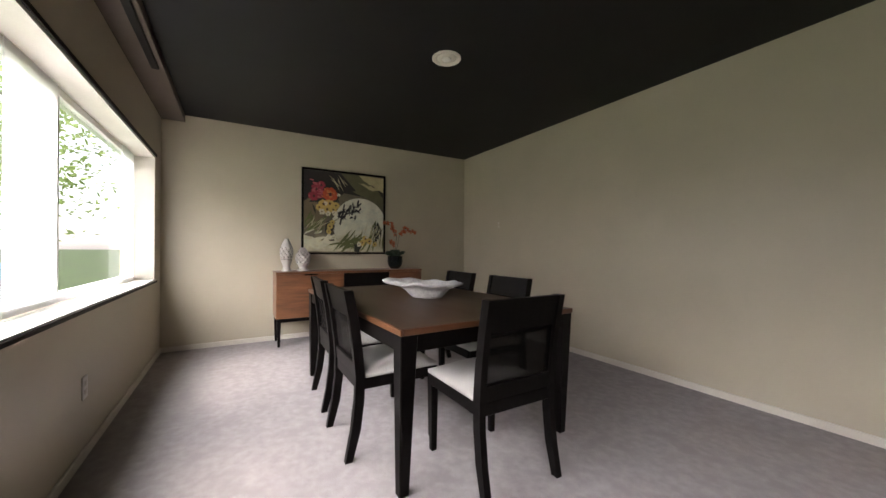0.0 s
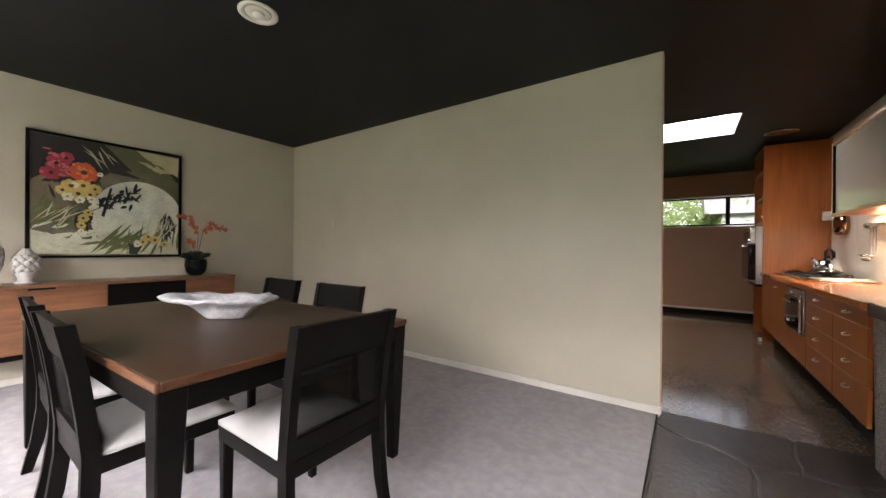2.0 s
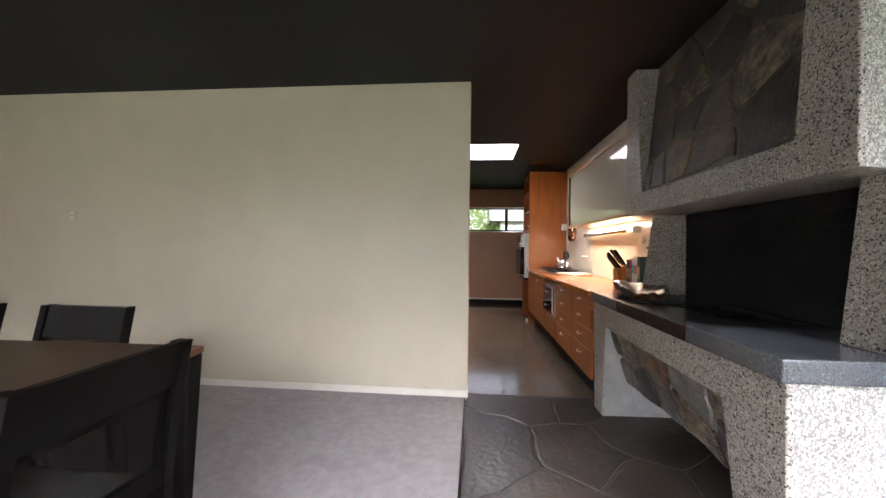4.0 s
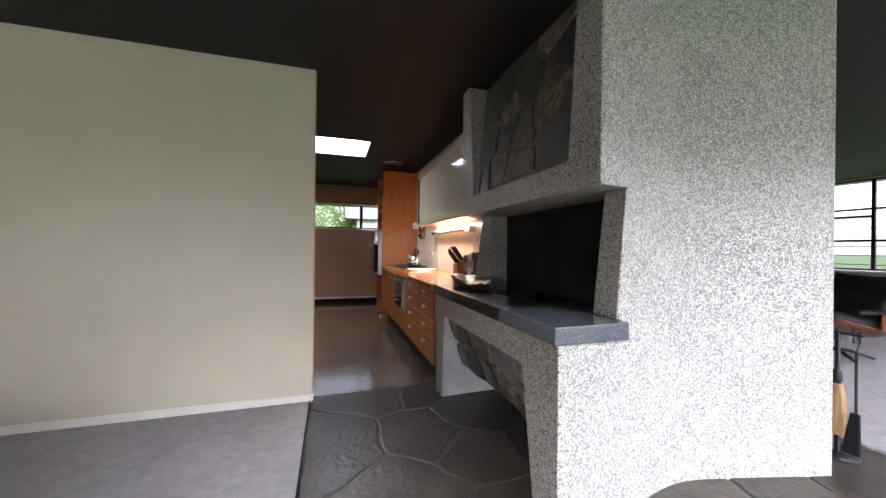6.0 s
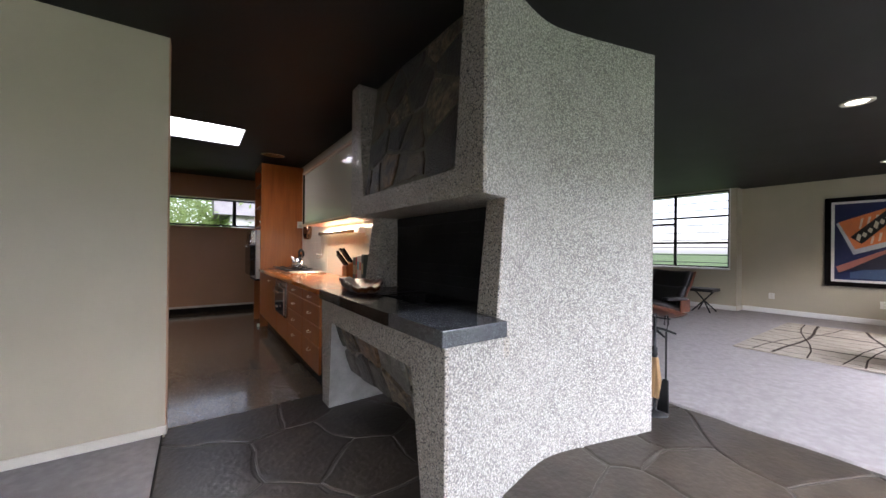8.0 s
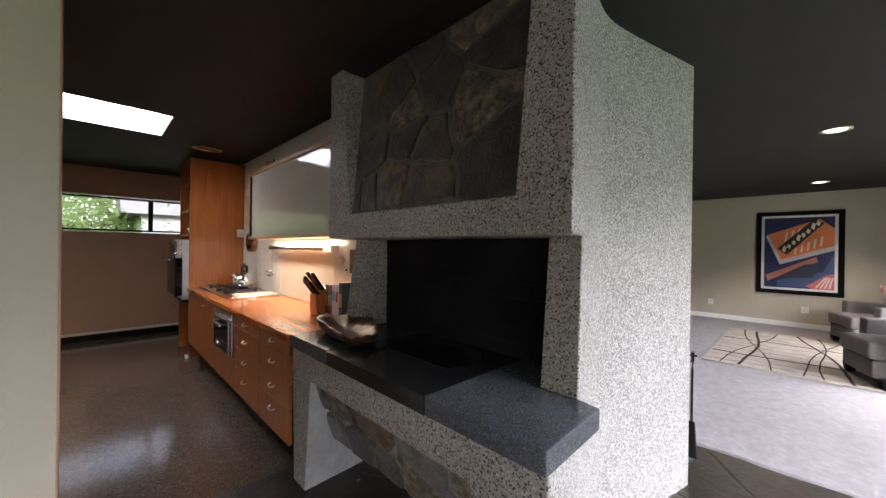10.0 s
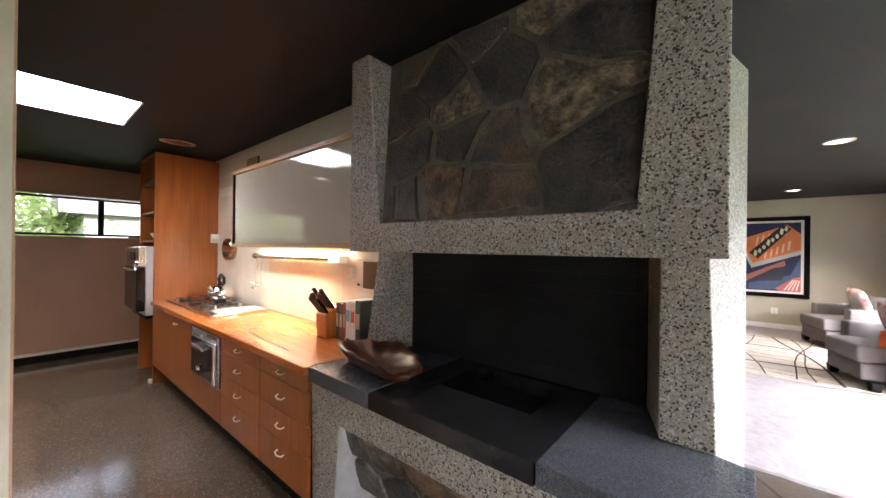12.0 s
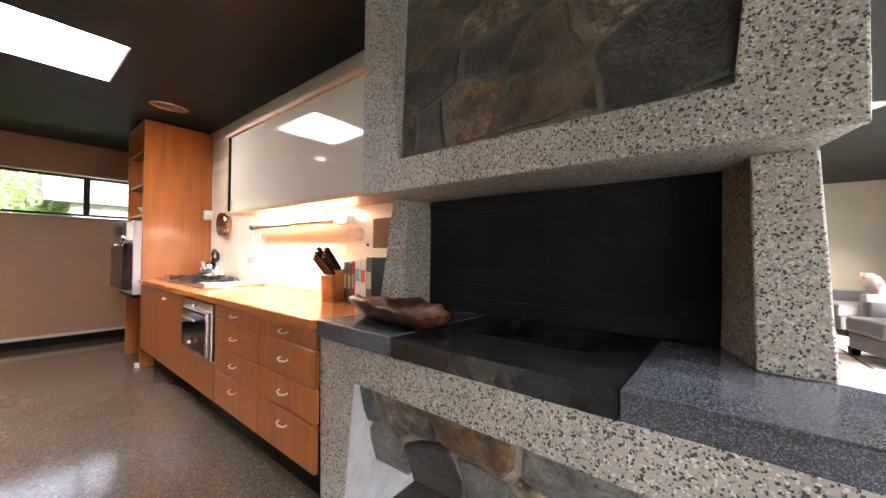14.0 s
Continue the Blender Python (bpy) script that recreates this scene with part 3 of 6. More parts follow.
def bow(x):
    """The bowed flank towards the hall."""
    a, b, k = -1.655 + 0.25 * (x - 0.94), -1.652 + 0.26 * (2.61 - x), 0.035
    return -k * math.log(math.exp(-a / k) + math.exp(-b / k))


def flank(x0, x1, z0, z1, back, name, material=M_DASH, steps=14):
    """A solid behind the bowed flank; back: the inner corners, from x1 to x0."""
    xs = [x0 + (x1 - x0) * i / steps for i in range(steps + 1)]
    ring = [(x, bow(x)) for x in xs] + list(back)
    ob = part(name, hull([(x, y, z0) for x, y in ring], [(x, y, z1) for x, y in ring]), material, fire)
    return ob


flank(1.665, 2.61, FL - 0.02, H - 0.002, ((2.61, 0.05), (1.665, 0.05)), "chimney_body", steps=22)
flank(1.20, 1.665, 1.412, H - 0.002, ((1.665, -1.40), (1.20, -1.50)), "hood_flank", steps=8)
xs = [i / 6 for i in range(7)]
part("jamb_flank", hull([(1.265 + 0.4 * u, bow(1.28 + 0.385 * u), 0.60) for u in xs] + [(1.665, -1.34, 0.60), (1.265, -1.45, 0.60)], [(1.377 + 0.288 * u, bow(1.377 + 0.288 * u), 1.44) for u in xs] + [(1.665, -1.34, 1.44), (1.377, -1.43, 1.44)]), M_DASH, fire)
flank(0.967, 1.665, FL - 0.02, 0.772, ((1.665, -1.44), (0.967, -1.50)), "leg_flank", steps=10)


def plate(name, lower, upper, x0, x1, material=M_CHIP, label=""):
    """A solid slab facing the kitchen passage. lower and upper: (z, y0, y1)."""
    def ring(z, y0, y1):
        return [(x0, y0, z), (x0, y1, z), (x1, y1, z), (x1, y0, z)]
    return part(name, bevel(hull(ring(*lower), ring(*upper)), 0.006, 2), material, fire, label)


# hood: cross beam and two tapering posts, with a field stone panel leaning back between them
plate("hood_beam", (1.41, 0.03, -1.597), (1.553, 0.03, -1.597), 1.18, 1.203)
part("hood_bed", hull([(1.203, 0.028, 1.411), (1.203, -1.575, 1.411), (1.62, -1.465, 1.411), (1.62, 0.028, 1.411)], [(1.203, 0.028, 1.552), (1.203, -1.575, 1.552), (1.62, -1.465, 1.552), (1.62, 0.028, 1.552)]), M_CHIP, fire)
plate("hood_post", (1.545, 0.03, -0.222), (H - 0.002, 0.03, -0.115), 1.181, 1.60)
plate("hood_post", (1.545, -1.38, -1.596), (H - 0.002, -1.45, -1.596), 1.181, 1.203)
part("post_return", hull([(1.203, -1.382, 1.553), (1.203, -1.5, 1.553), (1.42, -1.5, 1.553), (1.42, -1.382, 1.553)], [(1.203, -1.452, H - 0.003), (1.203, -1.5, H - 0.003), (1.42, -1.5, H - 0.003), (1.42, -1.452, H - 0.003)]), M_CHIP, fire)
part("hood_core", hull([(1.24, -0.1, 1.552), (1.24, -1.44, 1.552), (1.6, -1.44, 1.552), (1.6, -0.1, 1.552)], [(1.37, -0.1, H), (1.37, -1.47, H), (1.6, -1.44, H), (1.6, -0.1, H)]), M_MORTAR, fire)
# firebox
part("jamb", bevel(hull([(1.292, -1.427, 0.844), (1.292, -1.572, 0.844), (1.316, -1.570, 0.844), (1.316, -1.427, 0.844)], [(1.362, -1.417, 1.412), (1.362, -1.550, 1.412), (1.386, -1.548, 1.412), (1.386, -1.417, 1.412)]), 0.006, 2), M_CHIP, fire)
JO, JF = (1.30, 0.03), (1.36, -0.075)
part("jamb", bevel(hull([(JO[0], JO[1], 0.841), (JF[0], JF[1], 0.841), (1.60, -0.125, 0.841), (1.60, 0.03, 0.841)], [(1.362, 0.0, 1.412), (1.415, -0.066, 1.412), (1.60, -0.125, 1.412), (1.60, 0.03, 1.412)]), 0.005), M_CHIP, fire)
part("jamb_lining", hull([(1.316, -1.424, 0.844), (1.316, -1.44, 0.844), (1.6, -1.35, 0.844), (1.6, -1.334, 0.844)], [(1.386, -1.414, 1.41), (1.386, -1.43, 1.41), (1.6, -1.35, 1.41), (1.6, -1.334, 1.41)]), M_CHIPSOOT, fire)
fb = part("firebox_back", bx(1.545, 1.66, -1.37, 0.0, 0.80, 1.46), M_SOOT_SHADE, fire, "soot-blackened brick back")
for r in range(8):
    for c in range(-1, 7):
        y1 = -0.02 - c * 0.215 - (0.107 if r % 2 else 0)
        y0 = max(y1 - 0.2145, -1.345)
        y1 = min(y1, -0.02)
        if y1 - y0 > 0.03:
            part("brick", bx(1.536, 1.5455, y0, y1, 0.846 + r * 0.07, 0.846 + r * 0.07 + 0.0685), M_SOOT_SHADE, fb)
# hearth slab in three lengths
part("hearth_slab", bx(0.925, 1.62, -0.463, -0.002, 0.773, 0.842, 0.005), M_GRAN, fire, "dark grey granite slab")
ring = [(0.928, -1.187), (0.928, -1.657), (1.282, -1.652), (1.30, bow(1.30) + 0.02), (1.62, -1.42), (1.62, -1.187)]
part("hearth_slab", bevel(hull([(x, y, 0.773) for x, y in ring], [(x, y, 0.843) for x, y in ring]), 0.005), M_GRAN, fire, "speckled grey granite slab")
bm = bmesh.new()
for b in ((0.926, 1.19, -1.185, -0.465), (1.50, 1.62, -1.185, -0.465), (1.19, 1.50, -0.62, -0.465), (1.19, 1.50, -1.185, -1.05)):
    add_box(bm, *b, 0.774, 0.840)
part("hearth_plate", bm, M_BLACKSLAB, fire, "polished black hearth plate with an ash pit")
part("ash_pit", bx(1.19, 1.50, -1.05, -0.62, 0.70, 0.776), M_SOOT_SHADE, fire)
part("grate_bar", tube([(1.13, -0.60, 0.846), (1.42, -0.60, 0.846)], 0.004), M_STEEL, fire)
# apron and legs
plate("apron", (0.622, -0.002, -1.652), (0.772, -0.002, -1.652), 0.945, 0.968)
part("apron_bed", bx(0.968, 1.4, -1.55, -0.01, 0.641, 0.7725), M_CHIP, fire)
part("leg", bevel(hull([(0.958, -0.004, FL), (0.958, -0.15, FL), (1.6, -0.12, FL), (1.6, -0.004, FL)], [(0.946, -0.002, 0.63), (0.946, -0.235, 0.63), (1.6, -0.14, 0.63), (1.6, -0.002, 0.63)]), 0.005), M_CHIP, fire)
part("leg", bevel(hull([(0.946, -1.50, FL), (0.946, -1.653, FL), (0.968, -1.652, FL), (0.968, -1.50, FL)], [(0.946, -1.385, 0.625), (0.946, -1.652, 0.625), (0.968, -1.652, 0.625), (0.968, -1.385, 0.625)]), 0.004), M_CHIP, fire)
# added thin facing, light-coloured to paint the daylight on this side
part("leg_reveal", hull([(0.962, -0.149, FL), (0.962, -0.156, FL), (1.58, -0.127, FL), (1.58, -0.120, FL)], [(0.950, -0.233, 0.63), (0.950, -0.241, 0.63), (1.58, -0.148, 0.63), (1.58, -0.140, 0.63)]), M_REVEAL, fire, "leg's inner side, paler with the window light put into its colour")
part("leg_return", hull([(0.968, -1.50, FL), (0.968, -1.56, FL), (1.3, -1.54, FL), (1.3, -1.48, FL)], [(0.968, -1.387, 0.64), (0.968, -1.56, 0.64), (1.3, -1.54, 0.64), (1.3, -1.40, 0.64)]), M_CHIP, fire)
inset = part("stone_inset", hull([(1.14, -0.12, 0.24), (1.14, -1.47, 0.24), (1.4, -1.47, 0.3), (1.4, -0.12, 0.3)], [(0.99, -0.15, 0.64), (0.99, -1.44, 0.64), (1.4, -1.44, 0.64), (1.4, -0.15, 0.64)]), M_PALEMORTAR, fire, "rough field stones set in mortar below the apron")
# added dark sheet: the hollow's shade under the hearth, put into colour
part("void_back", bx(1.58, 1.599, -1.46, -0.1, FL, 0.77), M_SOOT_SHADE, fire)
rng = random.Random(7)
panel = part("stone_panel", hull([(1.20, -0.15, 1.55), (1.20, -1.44, 1.55), (1.26, -1.44, 1.55), (1.26, -0.15, 1.55)], [(1.34, -0.12, H), (1.34, -1.46, H), (1.38, -1.46, H), (1.38, -0.12, H)]), M_MORTAR, fire, "dark brown and grey field stone panel")


def stones(parent, origin, up, u0, u1, v1, step_list, h, seed, kinds, gap):
    """Rubble: rows of uneven stones on a leaning plane; u runs against y, v along up."""
    g = random.Random(seed)
    o, upv = Vector(origin), Vector(up).normalized()
    nrm = Vector((0, -1, 0)).cross(upv).normalized()
    if nrm.x > 0:
        nrm = -nrm
    pts = [Vector((u0 + u * (u1 - u0), v * v1)) for u, v, kind in step_list]
    for ring, (u, v, kind) in zip(cells(pts, [(u0, 0.0), (u1, 0.0), (u1, v1), (u0, v1)], gap), step_list):
        part("stone", slab_piece(ring, lambda a, b, c: o + Vector((0, -a, 0)) + upv * b + nrm * c, h, g, 0.006, h * 0.35, 0.05), kinds[kind], parent)


stones(panel, (1.20, 0, 1.555), (0.14, 0, 0.9), 0.225, 1.40, 0.90, ((0.02, 0.10, 0), (0.14, 0.12, 0), (0.285, 0.16, 3), (0.50, 0.13, 0), (0.86, 0.18, 1), (0.11, 0.38, 1), (0.36, 0.42, 1), (0.515, 0.315, 0), (0.78, 0.50, 2), (0.07, 0.60, 0), (0.34, 0.59, 2), (0.26, 0.80, 1), (0.53, 0.71, 1), (0.86, 0.74, 1), (0.10, 0.95, 0), (0.74, 0.98, 2), (0.42, 0.97, 1)), 0.011, 5, (M_FIELD, M_FIELD_SLATE, M_FIELD_TAN, M_FIELD_RUST), 0.030)
stones(inset, (1.14, 0, 0.24), (-0.15, 0, 0.40), 0.12, 1.46, 0.42, ((0.05, 0.75, 1), (0.12, 0.25, 1), (0.22, 0.72, 2), (0.30, 0.28, 0), (0.44, 0.30, 1), (0.46, 0.74, 3), (0.64, 0.28, 2), (0.72, 0.72, 1), (0.88, 0.30, 0), (0.93, 0.76, 2)), 0.022, 9, (M_FIELD_SLATE, M_RUBBLE_GREY, M_FIELD_TAN, M_FIELD_RUST), 0.032)

# ---- kitchen built-ins ----
TOPZ = 0.842
tagged(part("worktop", bx(0.905, 1.529, 0.002, 3.098, 0.80, TOPZ, 0.006), M_TOP), "glossy orange varnished wood worktop on the base cabinets", "worktop")


def pull(y, z, parent, x=0.928):
    part("handle", tube([(x, y - 0.038, z), (x - 0.016, y - 0.034, z - 0.006), (x - 0.022, y, z - 0.010), (x - 0.016, y + 0.034, z - 0.006), (x, y + 0.038, z)], 0.0045, 6), M_SATIN, parent, "chrome bow handle")


def base_cabinet(name, y0, y1, fronts, label):
    ob = thing(name, (1.25, (y0 + y1) / 2, FL), label, "cabinet", "kitchen base cabinets")
    part("body", bx(0.953, 1.525, y0 + 0.001, y1 - 0.001, 0.16, 0.798), M_ESP, ob)
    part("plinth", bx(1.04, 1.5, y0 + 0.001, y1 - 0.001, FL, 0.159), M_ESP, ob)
    for z0, z1, kind, hz, hy in fronts:
        f = part(kind, bx(0.93, 0.951, y0 + 0.003, y1 - 0.003, z0 + 0.003, z1 - 0.003, 0.0025, 1), M_TEAK, ob)
        if hz:
            pull(hy, hz, f)
    return ob


for y0, y1 in ((0.003, 0.542), (0.544, 1.165)):
    yc = (y0 + y1) / 2
    base_cabinet("drawer_cabinet", y0, y1, ((0.706, 0.796, "drawer", 0.758, yc), (0.54, 0.706, "drawer", 0.626, yc), (0.385, 0.54, "drawer", 0.470, yc), (0.172, 0.385, "drawer", 0.322, yc)), "orange fir plywood cabinet with four drawers")
ob = base_cabinet("appliance_cabinet", 1.167, 1.765, ((0.172, 0.415, "panel", 0, 0),), "orange fir plywood cabinet round a built-in appliance")
base_cabinet("door_cabinet", 1.767, 3.095, ((0.172, 0.796, "door", 0.735, 2.25),), "orange fir plywood cabinet with a plain door")
appl = thing("warming_oven", (0.94, 1.46, 0.42), "small built-in stainless steel oven with a chrome knob", "oven")
part("body", bx(0.915, 0.951, 1.18, 1.755, 0.42, 0.79, 0.006), M_STEEL, appl)
part("door", bx(0.900, 0.9145, 1.215, 1.72, 0.45, 0.72, 0.006), M_BLACKGLASS, appl, "dark mirror door")
part("door_frame", bx(0.897, 0.912, 1.205, 1.24, 0.445, 0.735, 0.004), M_CHROME, appl)
part("door_frame", bx(0.897, 0.912, 1.24, 1.72, 0.722, 0.735, 0.004), M_CHROME, appl)
part("handle", bx(0.862, 0.884, 1.34, 1.60, 0.665, 0.690, 0.008), M_CHROME, appl)
for y in (1.37, 1.57):
    part("handle_bracket", bx(0.884, 0.899, y - 0.01, y + 0.01, 0.67, 0.685), M_CHROME, appl)
part("latch", lathe([(0.018, 0), (0.018, 0.02), (0.01, 0.03)], (0.89, 1.5, 0.50), 12), M_CHROME, appl)
part("badge", lathe([(0.012, 0), (0.012, 0.02)], (0.905, 1.48, 0.745), 12), M_CHROME, appl)

# tall unit with shelves and wall oven
tall = thing("tall_oven_cabinet", (1.25, 3.45, FL), "tall orange fir plywood cabinet with open shelves and a wall oven", "cabinet")
part("side_panel", bx(0.93, 1.528, 3.10, 3.125, FL, H - 0.03, 0.002, 1), M_TEAK, tall)
part("side_panel", bx(0.93, 1.528, 3.765, 3.79, FL, H - 0.03, 0.002, 1), M_TEAK, tall)
part("back_panel", bx(1.50, 1.527, 3.126, 3.764, FL, H - 0.03), M_TEAK, tall)
part("top_panel", bx(0.93, 1.50, 3.126, 3.764, H - 0.06, H - 0.03), M_TEAK, tall)
for z in (2.12, 1.78, 1.47):
    part("shelf", bx(0.945, 1.50, 3.126, 3.764, z, z + 0.022, 0.002, 1), M_TEAK, tall)
part("shelf", bx(0.87, 1.50, 3.126, 3.764, 0.66, 0.69, 0.003, 1), M_ESP, tall, "dark shelf under the oven")
part("foot", bx(0.90, 0.93, 3.10, 3.16, FL, 0.02, 0.003, 1), M_PLATE, tall)
ov = thing("wall_oven", (1.0, 3.45, 0.69), "built-in wall oven with pale grey sides and dark glass door", "oven")
part("body", bx(0.87, 1.49, 3.128, 3.762, 0.692, 1.42, 0.006), M_CASING, ov, "pale grey enamel casing")
part("door", bx(0.795, 0.869, 3.135, 3.755, 0.74, 1.20, 0.012), M_BLACKGLASS, ov, "dark glass door")
part("control_panel", bx(0.81, 0.869, 3.135, 3.755, 1.215, 1.41, 0.006), M_STEEL, ov)
part("clock", bx(0.805, 0.809, 3.30, 3.55, 1.27, 1.36), M_BLACKGLASS, ov)
part("handle", tube([(0.745, 3.17, 1.175), (0.745, 3.72, 1.175)], 0.010, 8), M_CHROME, ov)
for y in (3.2, 3.69):
    part("handle_bracket", tube([(0.745, y, 1.175), (0.80, y, 1.175)], 0.007, 6), M_CHROME, ov)
for k in range(5):
    part("knob", tube([(0.81, 3.20 + k * 0.02, 1.25 - k * 0.02), (0.79, 3.20 + k * 0.02, 1.25 - k * 0.02)], 0.012, 8), M_CHROME, ov)

# wall cabinet
wc = thing("wall_cabinet", (1.38, 0.95, 1.42), "wall cabinet with milky glass sliding doors in a wood frame", "cabinet")
part("body", bx(1.262, 1.518, 0.035, 1.829, 1.43, 2.095), M_TEAK, wc)
part("door", bx(1.242, 1.247, 0.037, 1.81, 1.455, 2.06), M_MILK, wc, "glossy milky glass door")
part("frame_rail", bx(1.225, 1.261, 0.035, 1.86, 2.062, 2.095, 0.003, 1), M_PALEWOOD, wc)
part("frame_rail", bx(1.225, 1.261, 0.035, 1.86, 1.425, 1.453, 0.003, 1), M_PALEWOOD, wc)
part("frame_stile", bx(1.226, 1.261, 1.812, 1.83, 1.454, 2.061, 0.003, 1), M_ESP, wc)
part("side_panel", bx(1.228, 1.518, 1.8305, 1.86, 1.454, 2.061, 0.003, 1), M_PALEWOOD, wc)
part("latch", bx(1.235, 1.241, 1.775, 1.79, 1.475, 1.55, 0.002, 1), M_CHROME, wc)
vent = thing("wall_vent", (1.52, 2.0, 2.3), "small brown ventilation grille on the wall", "vent")
part("frame", bx(1.521, 1.5295, 2.02, 2.30, 2.25, 2.33, 0.002, 1), M_ESP, vent)
for k in range(4):
    part("slat", bx(1.517, 1.5208, 2.03, 2.29, 2.26 + k * 0.017, 2.268 + k * 0.017), M_KWALL, vent)

# splash panels on the counter wall
splash = setting("trim_splash", bx(1.524, 1.5295, 0.06, 3.098, TOPZ + 0.001, 2.10), M_TRIM, "cream glazed splash panels with fine joints", "trim")
for z0, z1 in ((0.846, 1.235), (1.238, 1.62), (1.623, 2.0)):
    for y0, y1 in ((0.07, 0.60), (0.604, 1.18), (1.184, 1.765), (1.769, 2.35), (2.354, 3.09)):
        part("tile", bx(1.519, 1.5238, y0, y1, z0, z1), M_TILE, splash)

# ---- dining room ----


def tapered_leg(x, y, z0, z1, w0, w1, lean=(0, 0)):
    lo = [(x + lean[0] + sx * w0 / 2, y + lean[1] + sy * w0 / 2, z0) for sx, sy in ((-1, -1), (1, -1), (1, 1), (-1, 1))]
    hi = [(x + sx * w1 / 2, y + sy * w1 / 2, z1) for sx, sy in ((-1, -1), (1, -1), (1, 1), (-1, 1))]
    return bevel(hull(lo, hi), 0.004, 1)


TX0, TX1, TY0, TY1, TZ = -2.86, -1.06, -2.445, -1.335, 0.724
table = thing("dining_table", ((TX0 + TX1) / 2, (TY0 + TY1) / 2, 0), "dark walnut dining table with square espresso legs on the carpet", "table")
part("tabletop", bx(TX0 + 0.0145, TX1 - 0.0145, TY0 + 0.0145, TY1 - 0.0145, TZ - 0.027, TZ, 0.001, 1), M_TABLE, table, "dark polished walnut top")
for b in ((TX0, TX1, TY0, TY0 + 0.014), (TX0, TX1, TY1 - 0.014, TY1), (TX0, TX0 + 0.014, TY0 + 0.0145, TY1 - 0.0145), (TX1 - 0.014, TX1, TY0 + 0.0145, TY1 - 0.0145)):
    part("edge_band", bx(*b, TZ - 0.028, TZ, 0.003, 1), M_EDGE, table, "orange-brown edge, lighter than the top")
for x0, x1, y0, y1 in ((TX0 + 0.08, TX1 - 0.08, TY0 + 0.012, TY0 + 0.034), (TX0 + 0.08, TX1 - 0.08, TY1 - 0.034, TY1 - 0.012), (TX0 + 0.012, TX0 + 0.034, TY0 + 0.08, TY1 - 0.08), (TX1 - 0.034, TX1 - 0.012, TY0 + 0.08, TY1 - 0.08)):
    part("apron", bx(x0, x1, y0, y1, TZ - 0.105, TZ - 0.029, 0.002, 1), M_ESP, table)
for x in (TX0 + 0.045, TX1 - 0.045):
    for y in (TY0 + 0.045, TY1 - 0.045):
        part("leg", tapered_leg(x, y, 0, TZ - 0.029, 0.046, 0.082, (0, -0.012)), M_ESP, table)

turn = Matrix.Translation((TX1, TY0, 0)) @ Matrix.Rotation(radians(2.0), 4, "Z") @ Matrix.Translation((-TX1, -TY0, 0))
table.matrix_basis = turn @ Matrix.Translation(ORG[table])


